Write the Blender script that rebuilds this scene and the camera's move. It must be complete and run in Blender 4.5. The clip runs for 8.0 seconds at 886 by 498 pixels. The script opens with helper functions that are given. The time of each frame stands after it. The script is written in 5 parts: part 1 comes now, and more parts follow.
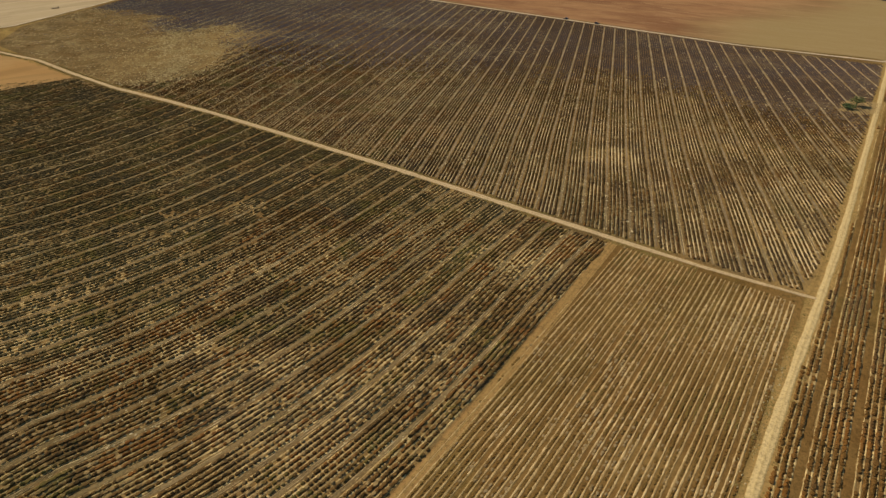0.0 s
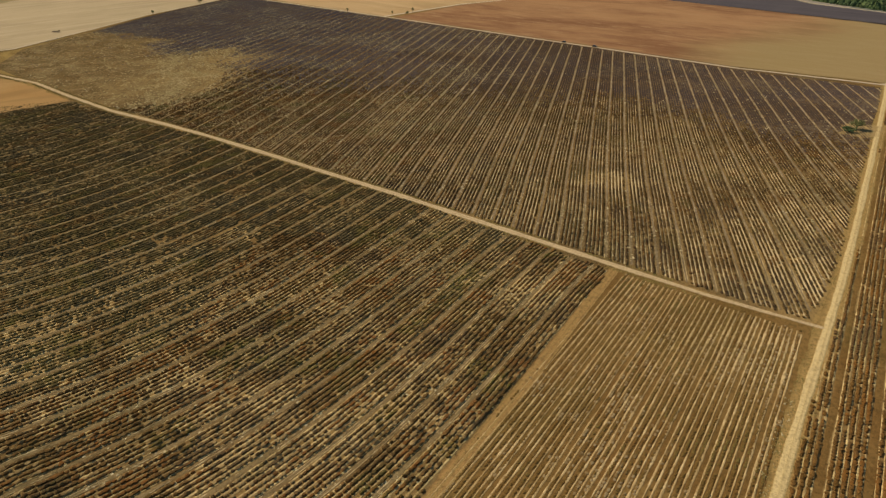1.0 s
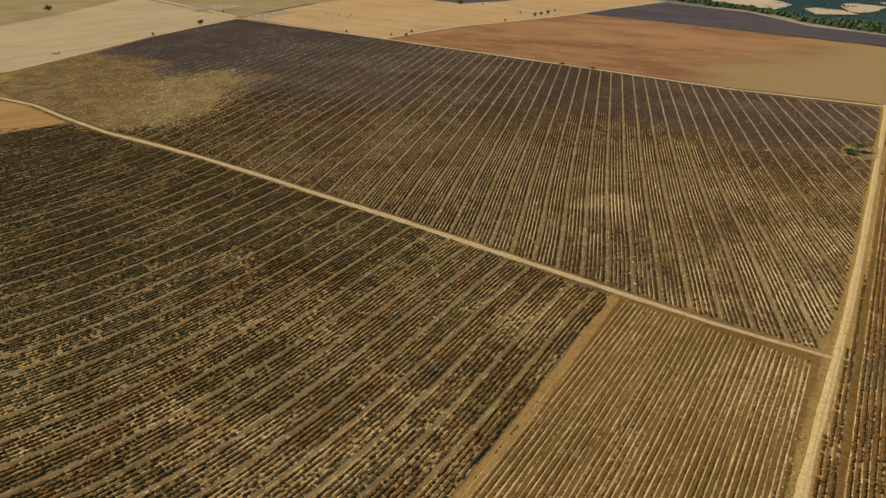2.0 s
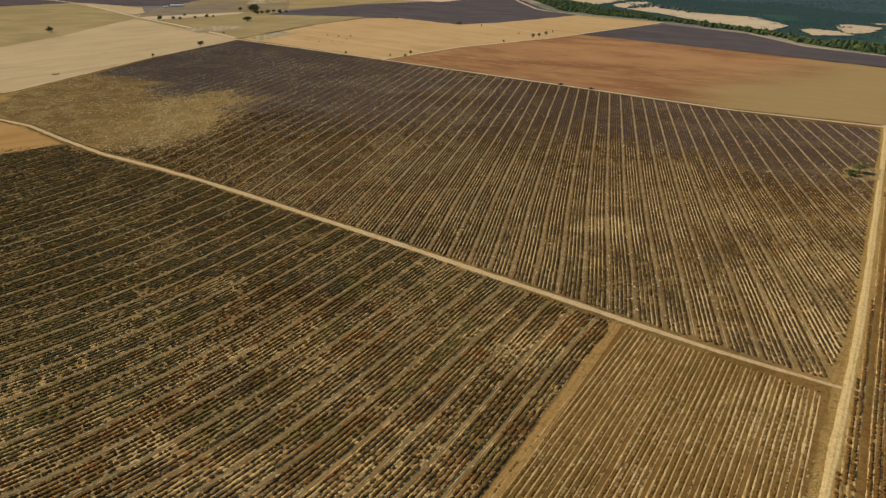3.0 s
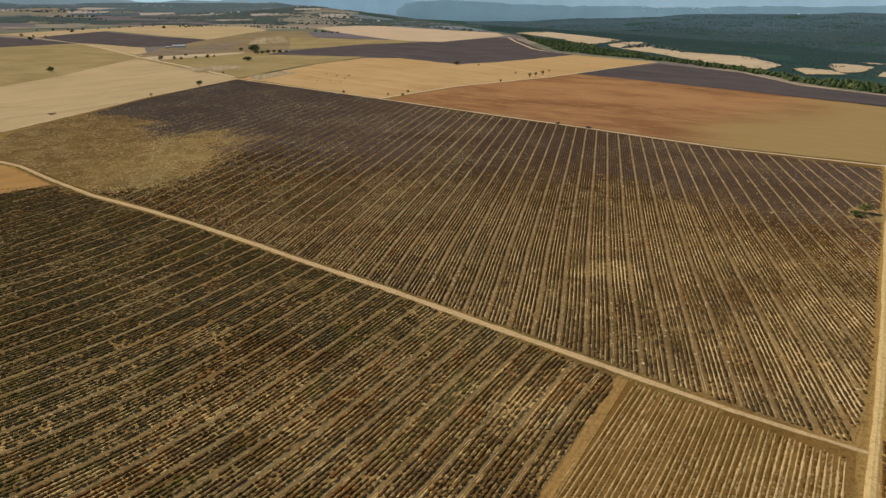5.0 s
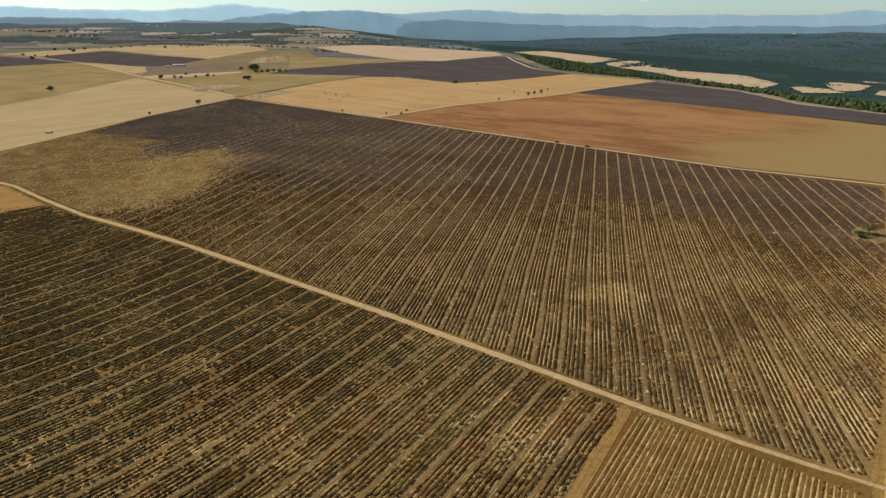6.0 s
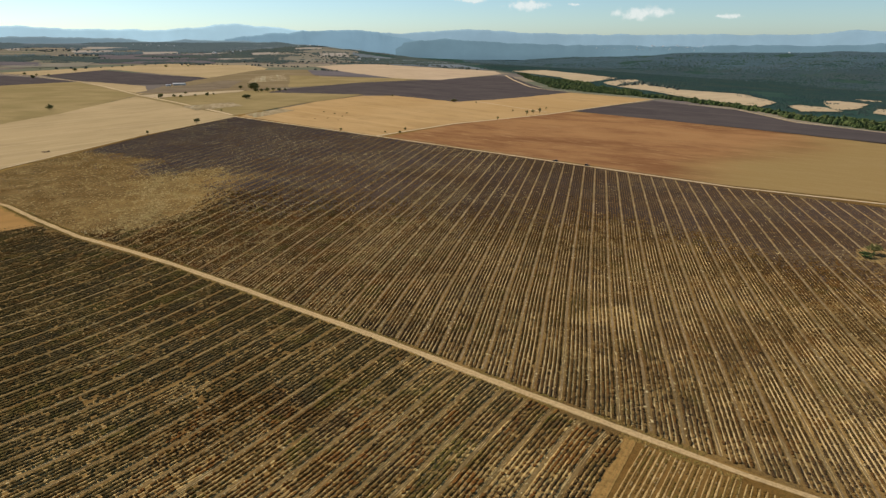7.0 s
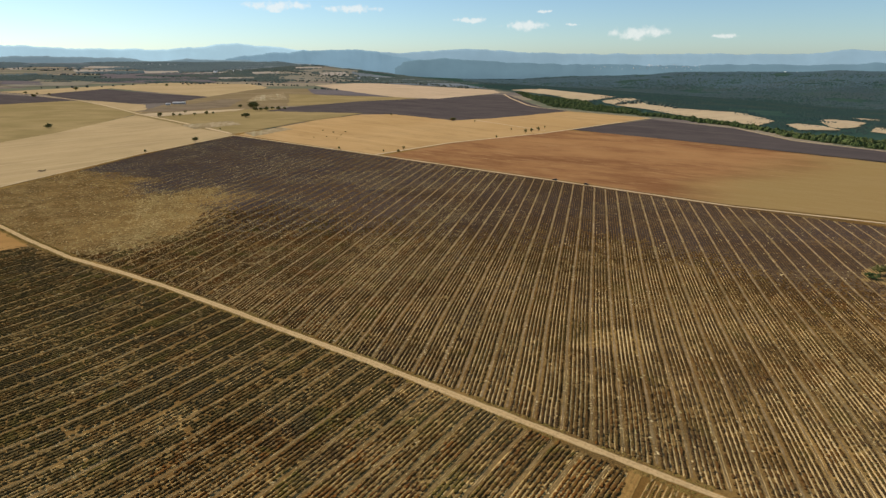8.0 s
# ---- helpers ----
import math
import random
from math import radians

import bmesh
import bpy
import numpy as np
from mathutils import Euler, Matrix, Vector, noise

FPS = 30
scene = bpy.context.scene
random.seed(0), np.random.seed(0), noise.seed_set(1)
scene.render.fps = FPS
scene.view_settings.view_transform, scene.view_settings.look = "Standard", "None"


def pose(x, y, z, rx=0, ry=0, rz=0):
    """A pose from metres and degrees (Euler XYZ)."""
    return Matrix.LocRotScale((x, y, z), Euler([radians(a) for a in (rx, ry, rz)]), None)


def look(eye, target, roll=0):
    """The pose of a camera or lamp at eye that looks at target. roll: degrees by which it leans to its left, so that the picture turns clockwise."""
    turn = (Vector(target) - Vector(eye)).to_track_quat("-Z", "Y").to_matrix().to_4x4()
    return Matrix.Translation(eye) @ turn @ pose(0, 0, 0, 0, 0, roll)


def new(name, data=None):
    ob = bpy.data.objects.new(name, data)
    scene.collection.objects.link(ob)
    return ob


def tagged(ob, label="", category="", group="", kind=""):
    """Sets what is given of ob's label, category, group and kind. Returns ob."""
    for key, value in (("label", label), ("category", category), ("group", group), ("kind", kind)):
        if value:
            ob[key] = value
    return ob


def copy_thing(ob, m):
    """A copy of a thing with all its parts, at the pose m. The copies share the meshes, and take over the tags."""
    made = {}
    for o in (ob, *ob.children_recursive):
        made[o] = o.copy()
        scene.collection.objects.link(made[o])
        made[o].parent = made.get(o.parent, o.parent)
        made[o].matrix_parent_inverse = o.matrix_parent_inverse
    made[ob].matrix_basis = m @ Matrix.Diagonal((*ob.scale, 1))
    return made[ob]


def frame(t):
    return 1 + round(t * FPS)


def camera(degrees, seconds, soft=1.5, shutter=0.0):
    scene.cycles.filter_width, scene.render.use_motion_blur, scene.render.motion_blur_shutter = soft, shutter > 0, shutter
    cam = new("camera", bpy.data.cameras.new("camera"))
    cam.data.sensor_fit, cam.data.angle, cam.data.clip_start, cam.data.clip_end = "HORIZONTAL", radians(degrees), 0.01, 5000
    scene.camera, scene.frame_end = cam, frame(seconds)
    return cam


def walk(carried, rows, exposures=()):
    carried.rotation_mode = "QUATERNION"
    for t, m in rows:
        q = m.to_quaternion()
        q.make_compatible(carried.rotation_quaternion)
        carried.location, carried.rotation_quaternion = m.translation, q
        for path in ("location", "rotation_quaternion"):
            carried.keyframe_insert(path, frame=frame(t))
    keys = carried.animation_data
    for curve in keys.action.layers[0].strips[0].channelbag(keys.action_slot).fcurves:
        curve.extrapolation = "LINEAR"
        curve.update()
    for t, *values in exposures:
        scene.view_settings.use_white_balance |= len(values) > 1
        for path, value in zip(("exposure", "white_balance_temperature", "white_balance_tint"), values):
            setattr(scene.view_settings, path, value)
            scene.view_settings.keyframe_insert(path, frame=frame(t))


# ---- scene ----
# ---------------------------------------------------------------- camera
cam = camera(76.0, 8.0, soft=1.4)
ROWS = [
    # seconds, x, y, z, yaw, pitch, roll
    (0.0, 0.086, 0.009, 104.948, 0.300, -33.142, 0.114),
    (0.5, 0.468, 2.414, 104.917, 0.280, -32.158, 0.116),
    (1.0, 0.848, 4.846, 104.891, 0.259, -31.197, 0.115),
    (1.5, 1.227, 7.304, 104.872, 0.237, -30.257, 0.111),
    (3.0, 2.358, 14.836, 104.850, 0.162, -27.535, 0.089),
    (3.5, 2.733, 17.399, 104.855, 0.135, -26.654, 0.079),
    (4.0, 3.107, 19.989, 104.866, 0.106, -25.783, 0.068),
    (4.5, 3.479, 22.604, 104.883, 0.076, -24.919, 0.057),
    (6.0, 4.590, 30.610, 104.971, -0.022, -22.350, 0.027),
    (6.5, 4.958, 33.330, 105.012, -0.057, -21.494, 0.019),
    (7.0, 5.325, 36.078, 105.060, -0.094, -20.636, 0.012),
    (7.5, 5.691, 38.851, 105.114, -0.132, -19.771, 0.008),
    (8.0, 6.055, 41.651, 105.173, -0.171, -18.899, 0.006),
]
walk(cam, [(t, pose(x, y, z, 90 + pitch, 0, yaw) @ pose(0, 0, 0, 0, 0, roll)) for t, x, y, z, yaw, pitch, roll in ROWS],
     exposures=[(0.0, 0.0), (8.0, 0.0)])

# ---------------------------------------------------------------- light
SUN_DIR = Vector((-0.668, 0.418, 0.616)).normalized()   # towards the sun: ahead, to the west
SUN_EL = math.asin(SUN_DIR.z)
SUN_AZ = math.atan2(SUN_DIR.x, SUN_DIR.y)               # clockwise from +y
world = bpy.data.worlds.new("sky")
scene.world = world
world.use_nodes = True
wn, wl = world.node_tree.nodes, world.node_tree.links
wn.clear()
w_out = wn.new("ShaderNodeOutputWorld")
w_bg = wn.new("ShaderNodeBackground")
w_sky = wn.new("ShaderNodeTexSky")
w_sky.sky_type = "NISHITA"
w_sky.sun_disc = False
w_sky.sun_elevation = SUN_EL
w_sky.sun_rotation = SUN_AZ
w_sky.altitude = 1800
w_sky.air_density = 1.0
w_sky.dust_density = 1.3
w_sky.ozone_density = 3.0
w_bg.inputs["Strength"].default_value = 0.108
w_tint = wn.new("ShaderNodeMix")          # a faintly green, hazy summer air
w_tint.data_type, w_tint.blend_type = "RGBA", "MULTIPLY"
w_tint.inputs[0].default_value = 1.0
w_tint.inputs[7].default_value = (0.86, 1.0, 1.04, 1.0)
w_haze = wn.new("ShaderNodeHueSaturation")     # summer haze pales the blue
w_haze.inputs["Saturation"].default_value = 0.9
wl.new(w_sky.outputs["Color"], w_haze.inputs["Color"])
wl.new(w_haze.outputs["Color"], w_tint.inputs[6])
wl.new(w_tint.outputs[2], w_bg.inputs["Color"])
wl.new(w_bg.outputs["Background"], w_out.inputs["Surface"])

sun_data = bpy.data.lights.new("sun", "SUN")
sun_data.energy = 4.9
sun_data.angle = radians(0.53)
sun_data.color = (1.0, 0.895, 0.755)
sun = new("sun", sun_data)
sun.matrix_world = look((-400, 200, 600), Vector((-400, 200, 600)) - SUN_DIR)

# ---------------------------------------------------------------- noise in numpy
def lattice(ix, iy, seed):
    h = (ix.astype(np.int64) * 374761393 + iy.astype(np.int64) * 668265263 + seed * 1442695041) & 0xFFFFFFFF
    h = ((h ^ (h >> 13)) * 1274126177) & 0xFFFFFFFF
    h = ((h ^ (h >> 16)) * 2246822519) & 0xFFFFFFFF
    return ((h ^ (h >> 15)) & 0xFFFFFF) / float(0xFFFFFF)


def value_noise(x, y, size, seed):
    x, y = np.asarray(x, float) / size, np.asarray(y, float) / size
    ix, iy = np.floor(x), np.floor(y)
    fx, fy = x - ix, y - iy
    fx, fy = fx * fx * (3 - 2 * fx), fy * fy * (3 - 2 * fy)
    a, b = lattice(ix, iy, seed), lattice(ix + 1, iy, seed)
    c, d = lattice(ix, iy + 1, seed), lattice(ix + 1, iy + 1, seed)
    return (a * (1 - fx) + b * fx) * (1 - fy) + (c * (1 - fx) + d * fx) * fy


def fbm(x, y, size, seed, octaves=3):
    total, amp, norm = 0.0, 1.0, 0.0
    for n in range(octaves):
        total = total + amp * value_noise(x, y, size / 2 ** n, seed + 17 * n)
        norm += amp
        amp *= 0.55
    return total / norm


def smooth(a, b, v):
    v = np.clip((np.asarray(v, float) - a) / (b - a), 0, 1)
    return v * v * (3 - 2 * v)


def inside(px, py, poly):
    hit = np.zeros(px.shape, bool)
    for (x0, y0), (x1, y1) in zip(poly, poly[1:] + poly[:1]):
        cross = (y0 > py) != (y1 > py)
        hit ^= cross & (px < (x1 - x0) * (py - y0) / ((y1 - y0) if y1 != y0 else 1e-9) + x0)
    return hit


def resample(points, n):
    p = np.array(points, float)
    s = np.r_[0, np.cumsum(np.hypot(*np.diff(p, axis=0).T))]
    u = np.linspace(0, s[-1], n)
    return np.c_[np.interp(u, s, p[:, 0]), np.interp(u, s, p[:, 1])]


# ---------------------------------------------------------------- the lie of the land
RIM = [(1600, -900), (1000, 0), (800, 330), (640, 545), (525, 690), (475, 790), (458, 905), (385, 1075), (285, 1200),
       (235, 1290), (215, 1720), (120, 1960), (-230, 2450), (-700, 3300), (-1500, 5200)]


def rim_distance(x, y):
    """Metres beyond the plateau's rim; negative on the plateau."""
    best = np.full(np.shape(x), 1e9)
    side = np.zeros(np.shape(x))
    for (x0, y0), (x1, y1) in zip(RIM, RIM[1:]):
        dx, dy = x1 - x0, y1 - y0
        t = np.clip(((x - x0) * dx + (y - y0) * dy) / (dx * dx + dy * dy), 0, 1)
        d = np.hypot(x - x0 - t * dx, y - y0 - t * dy)
        s = dx * (y - y0) - dy * (x - x0)
        near = d < best
        best = np.where(near, d, best)
        side = np.where(near, s, side)
    return np.where(side < 0, best, -best)


def height(x, y):
    d = rim_distance(x, y)
    r = np.hypot(x, y)
    drop = -62 * smooth(110, 1300, d)
    rise = 66 * smooth(1350, 2900, d)
    rough = (fbm(x, y, 420, 5) - 0.5) * 44 * smooth(700, 1500, d)
    swell = 58 * smooth(2300, 4600, r) * smooth(250, -50, d) + (fbm(x, y, 700, 9) - 0.5) * 20 * smooth(2400, 3200, r) * smooth(250, -50, d)
    knoll = 30 * np.exp(-((x + 600) ** 2 + (y - 3050) ** 2) / 420.0 ** 2)
    return drop + rise + rough + swell + knoll


# ---------------------------------------------------------------- material kit
def make_material(name):
    m = bpy.data.materials.new(name)
    m.use_nodes = True
    n = m.node_tree.nodes
    bsdf = n["Principled BSDF"]
    bsdf.inputs["Roughness"].default_value = 0.9
    bsdf.inputs["Specular IOR Level"].default_value = 0.0
    return m, n, m.node_tree.links, bsdf


COLOUR_SCALE = 0.72     # scales every colour down, offset by a stronger sun and sky


def mix_colour(n, l, fac, a, b, blend="MIX"):
    node = n.new("ShaderNodeMix")
    node.data_type = "RGBA"
    node.blend_type = blend
    for socket, v in ((node.inputs[0], fac), (node.inputs[6], a), (node.inputs[7], b)):
        if isinstance(v, (int, float)):
            socket.default_value = v
        elif isinstance(v, tuple):
            socket.default_value = (*(COLOUR_SCALE * k for k in v), 1.0)
        else:
            l.new(v, socket)
    return node.outputs[2]


def noise_tex(n, l, coords, scale, detail=4.0, rough=0.6, distortion=0.0):
    t = n.new("ShaderNodeTexNoise")
    t.inputs["Scale"].default_value = scale
    t.inputs["Detail"].default_value = detail
    t.inputs["Roughness"].default_value = rough
    t.inputs["Distortion"].default_value = distortion
    l.new(coords, t.inputs["Vector"])
    return t.outputs["Fac"]


def ramp(n, l, value, low, high):
    r = n.new("ShaderNodeMapRange")
    r.interpolation_type = "SMOOTHSTEP"
    r.inputs["From Min"].default_value = low
    r.inputs["From Max"].default_value = high
    l.new(value, r.inputs["Value"])
    return r.outputs["Result"]


def position(n):
    return n.new("ShaderNodeNewGeometry").outputs["Position"]


def turned(n, l, coords, azimuth, stretch_along, stretch_across=1.0):
    """Coordinates whose y runs along an azimuth, scaled."""
    m = n.new("ShaderNodeMapping")
    m.vector_type = "POINT"
    m.inputs["Rotation"].default_value = (0, 0, radians(azimuth))
    m.inputs["Scale"].default_value = (1, 1, 1)
    l.new(coords, m.inputs["Vector"])
    s = n.new("ShaderNodeMapping")
    s.inputs["Scale"].default_value = (stretch_across, stretch_along, 1)
    l.new(m.outputs["Vector"], s.inputs["Vector"])
    return s.outputs["Vector"]


def bump(n, l, value, bsdf, strength, distance):
    b = n.new("ShaderNodeBump")
    b.inputs["Strength"].default_value = strength
    b.inputs["Distance"].default_value = distance
    l.new(value, b.inputs["Height"])
    l.new(b.outputs["Normal"], bsdf.inputs["Normal"])


def soil_material(name, pale, brown, red, weed, fine=1.0):
    """Dry soil with straw, stones and weeds; the attributes 'dry' and 'weedy' say where."""
    m, n, l, bsdf = make_material(name)
    p = position(n)
    grain = noise_tex(n, l, p, 2.4 * fine, 5, 0.75)
    clods = noise_tex(n, l, p, 0.6 * fine, 4, 0.65)
    broad = noise_tex(n, l, p, 0.035, 4, 0.6)
    dry, weedy = n.new("ShaderNodeAttribute"), n.new("ShaderNodeAttribute")
    dry.attribute_name, weedy.attribute_name = "dry", "weedy"
    c = mix_colour(n, l, ramp(n, l, broad, 0.35, 0.65), brown, red)
    c = mix_colour(n, l, dry.outputs["Fac"], c, pale)
    w = n.new("ShaderNodeMath")
    w.operation = "MULTIPLY"
    l.new(weedy.outputs["Fac"], w.inputs[0])
    l.new(ramp(n, l, clods, 0.3, 0.6), w.inputs[1])
    blotch = noise_tex(n, l, p, 0.06 * fine, 6, 0.7, 0.6)
    c = mix_colour(n, l, w.outputs[0], c, mix_colour(n, l, ramp(n, l, blotch, 0.42, 0.6), tuple(v * 0.62 for v in weed), tuple(v * 1.5 for v in weed)))
    tufty = noise_tex(n, l, p, 1.3 * fine, 3, 0.7)
    c = mix_colour(n, l, ramp(n, l, clods, 0.45, 0.68), c, mix_colour(n, l, 0.5, c, tuple(v * 0.45 for v in brown)))
    c = mix_colour(n, l, ramp(n, l, tufty, 0.50, 0.66), c, mix_colour(n, l, 0.55, c, tuple(v * 0.45 for v in brown)))
    c = mix_colour(n, l, ramp(n, l, grain, 0.48, 0.66), c, mix_colour(n, l, 0.6, c, tuple(min(1, v * 1.25) for v in pale)))
    l.new(c, bsdf.inputs["Base Color"])
    bump(n, l, grain, bsdf, 0.4, 0.03)
    return m


def crop_material(name, colours, azimuth, drill=3.0, stain=0.012, contrast=0.35):
    """A far field: broad stains, streaks along the drilling, a fine grain."""
    m, n, l, bsdf = make_material(name)
    # Distance haze put into every crop colour: lifted, most of all the blue.
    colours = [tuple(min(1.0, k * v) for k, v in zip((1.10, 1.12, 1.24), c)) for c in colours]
    p = position(n)
    streak = noise_tex(n, l, turned(n, l, p, azimuth, 0.02, 1.0 / drill), 1.0, 3, 0.6)
    patch = noise_tex(n, l, p, stain, 4, 0.55, 0.4)
    grain = noise_tex(n, l, p, 0.6, 4, 0.7)
    c = mix_colour(n, l, ramp(n, l, patch, 0.35, 0.68), colours[0], colours[1])
    c = mix_colour(n, l, ramp(n, l, streak, 0.45, 0.75), c, mix_colour(n, l, 0.45, c, colours[2]))
    g = n.new("ShaderNodeMath")
    g.operation = "MULTIPLY"
    g.inputs[1].default_value = contrast
    l.new(grain, g.inputs[0])
    c = mix_colour(n, l, g.outputs[0], c, tuple(v * 0.55 for v in colours[0]))
    mottle = noise_tex(n, l, turned(n, l, p, azimuth, 0.010, 0.035), 1.0, 6, 0.7, 0.8)
    faint = mix_colour(n, l, 0.30, c, tuple(v * 0.45 for v in colours[1]))
    c = mix_colour(n, l, ramp(n, l, mottle, 0.46, 0.66), c, faint)
    swath = noise_tex(n, l, turned(n, l, p, azimuth + 4, 0.0016, 0.085), 1.0, 2, 0.5)
    c = mix_colour(n, l, ramp(n, l, swath, 0.55, 0.68), c, mix_colour(n, l, 0.14, c, tuple(min(1, v * 1.3) for v in colours[2])))
    l.new(c, bsdf.inputs["Base Color"])
    bump(n, l, grain, bsdf, 0.4, 0.06)
    return m


def foliage_material(name, dark, mid, light, single, patch=0.02, alt=None, green=None, rust=None, straw=None):
    """Leaves and stems: each clump its own tone, drifting over the field; some clumps dried to straw."""
    m, n, l, bsdf = make_material(name)
    if single:
        r = n.new("ShaderNodeObjectInfo").outputs["Random"]
    else:
        r = n.new("ShaderNodeNewGeometry").outputs["Random Per Island"]
    p = position(n)
    broad = noise_tex(n, l, p, patch, 4, 0.65)
    c = mix_colour(n, l, r, dark, mid)
    c = mix_colour(n, l, ramp(n, l, broad, 0.46, 0.60), c, mix_colour(n, l, 0.8, c, alt or mid))
    if green:
        other = noise_tex(n, l, p, patch * 1.7, 4, 0.65, 0.6)
        c = mix_colour(n, l, ramp(n, l, other, 0.52, 0.64), c, mix_colour(n, l, 0.85, c, green))
    if rust:
        third = noise_tex(n, l, p, patch * 2.6, 4, 0.7, 0.4)
        c = mix_colour(n, l, ramp(n, l, third, 0.50, 0.62), c, mix_colour(n, l, 0.8, c, rust))
    if straw:
        odd = n.new("ShaderNodeMath")
        odd.operation = "MULTIPLY"
        odd.inputs[1].default_value = 7.31
        l.new(r, odd.inputs[0])
        frac = n.new("ShaderNodeMath")
        frac.operation = "FRACT"
        l.new(odd.outputs[0], frac.inputs[0])
        dried = noise_tex(n, l, p, patch * 1.3, 4, 0.7)
        both = n.new("ShaderNodeMath")
        both.operation = "MULTIPLY_ADD"
        both.inputs[1].default_value = 3.6
        l.new(dried, both.inputs[0])
        l.new(frac.outputs[0], both.inputs[2])
        c = mix_colour(n, l, ramp(n, l, both.outputs[0], 2.48, 2.9), c, straw)
    grain = noise_tex(n, l, p, 6.0, 4, 0.8)
    c = mix_colour(n, l, ramp(n, l, grain, 0.47, 0.72), c, light)
    l.new(c, bsdf.inputs["Base Color"])
    bump(n, l, grain, bsdf, 0.35, 0.02)
    return m


def plough_material():
    """Red ploughed soil that turns to tan towards the east, streaked along the furrows."""
    m, n, l, bsdf = make_material("red_ploughed_soil")
    p = position(n)
    xyz = n.new("ShaderNodeSeparateXYZ")
    l.new(p, xyz.inputs[0])
    east = n.new("ShaderNodeMath")
    east.operation = "SUBTRACT"
    l.new(xyz.outputs["X"], east.inputs[0])
    l.new(xyz.outputs["Y"], east.inputs[1])
    drift = n.new("ShaderNodeMath")
    drift.operation = "MULTIPLY_ADD"
    drift.inputs[1].default_value = 180.0
    l.new(noise_tex(n, l, p, 0.006, 4, 0.6), drift.inputs[0])
    l.new(east.outputs[0], drift.inputs[2])
    streak = noise_tex(n, l, turned(n, l, p, 128, 0.030, 0.16), 1.0, 5, 0.7)
    patch = noise_tex(n, l, turned(n, l, p, 118, 0.009, 0.022), 1.0, 5, 0.65)
    grain = noise_tex(n, l, p, 0.5, 5, 0.75)
    c = mix_colour(n, l, ramp(n, l, patch, 0.32, 0.72), (0.46, 0.240, 0.100), (0.235, 0.105, 0.045))
    c = mix_colour(n, l, ramp(n, l, streak, 0.5, 0.72), c, (0.47, 0.265, 0.12))
    tan = mix_colour(n, l, ramp(n, l, streak, 0.4, 0.7), (0.385, 0.258, 0.100), (0.41, 0.280, 0.115))
    c = mix_colour(n, l, ramp(n, l, drift.outputs[0], -230, -110), c, tan)
    c = mix_colour(n, l, ramp(n, l, grain, 0.5, 0.8), c, (0.34, 0.19, 0.08))
    l.new(c, bsdf.inputs["Base Color"])
    bump(n, l, grain, bsdf, 0.4, 0.06)
    return m


STRAW = (0.43, 0.265, 0.088)
SOIL = (0.150, 0.088, 0.030)
RED_SOIL = (0.172, 0.090, 0.029)
WEED = (0.205, 0.148, 0.064)
mat_soil = soil_material("dry_stony_soil", STRAW, SOIL, RED_SOIL, WEED)
mat_soil_cut = soil_material("cut_field_soil", (0.297, 0.172, 0.051), (0.189, 0.102, 0.028), (0.219, 0.109, 0.029), (0.163, 0.108, 0.028))
mat_verge = soil_material("dry_grass_verge", (0.472, 0.289, 0.092), (0.348, 0.206, 0.063), (0.342, 0.189, 0.054), (0.266, 0.186, 0.057))
mat_road = soil_material("pale_gravel", (0.806, 0.571, 0.241), (0.650, 0.442, 0.168), (0.627, 0.409, 0.146), (0.403, 0.291, 0.095), 1.6)
mat_strip = soil_material("trodden_grass_strip", (0.457, 0.333, 0.182), (0.228, 0.149, 0.064), (0.216, 0.135, 0.055), (0.178, 0.133, 0.055))
mat_strip_tan = soil_material("dry_grass_strip", (0.41, 0.280, 0.120), (0.225, 0.145, 0.055), (0.200, 0.122, 0.046), (0.17, 0.130, 0.050))
mat_track = soil_material("trodden_earth", (0.713, 0.500, 0.247), (0.552, 0.374, 0.170), (0.529, 0.339, 0.147), (0.322, 0.230, 0.092), 1.6)
mat_far_road = soil_material("pale_dust", (0.80, 0.60, 0.36), (0.68, 0.49, 0.27), (0.66, 0.46, 0.24), (0.46, 0.34, 0.17), 1.6)
mat_headland = soil_material("orange_headland", (0.47, 0.272, 0.088), (0.34, 0.182, 0.056), (0.36, 0.175, 0.052), (0.24, 0.155, 0.05), 1.0)
mat_gold_straw = soil_material("golden_litter", (0.770, 0.530, 0.228), (0.482, 0.300, 0.105), (0.444, 0.262, 0.085), (0.327, 0.224, 0.072), 1.4)
mat_straw = soil_material("straw_litter", (0.90, 0.64, 0.30), (0.46, 0.30, 0.125), (0.42, 0.26, 0.10), (0.36, 0.27, 0.11), 1.4)
mat_field_straw = soil_material("golden_straw_litter", (0.862, 0.596, 0.236), (0.317, 0.189, 0.061), (0.290, 0.155, 0.052), (0.246, 0.185, 0.057), 1.4)
LAV = ((0.072, 0.040, 0.013), (0.190, 0.100, 0.029), (0.31, 0.185, 0.060))
PURPLE, SAGE, RUST, DRIED = (0.098, 0.064, 0.032), (0.145, 0.118, 0.026), (0.245, 0.092, 0.021), (0.40, 0.26, 0.10)
mat_bush = foliage_material("cut_lavender", *LAV, False, 0.03, PURPLE, SAGE, RUST, DRIED)
mat_bush_mid = foliage_material("mixed_lavender", (0.045, 0.026, 0.010), (0.122, 0.068, 0.022), (0.256, 0.149, 0.050), False, 0.03, (0.072, 0.046, 0.026), (0.112, 0.077, 0.021), (0.144, 0.063, 0.017), (0.257, 0.161, 0.058))
mat_bush_one = foliage_material("cut_lavender_single", *LAV, True, 0.03, PURPLE, SAGE, RUST, DRIED)
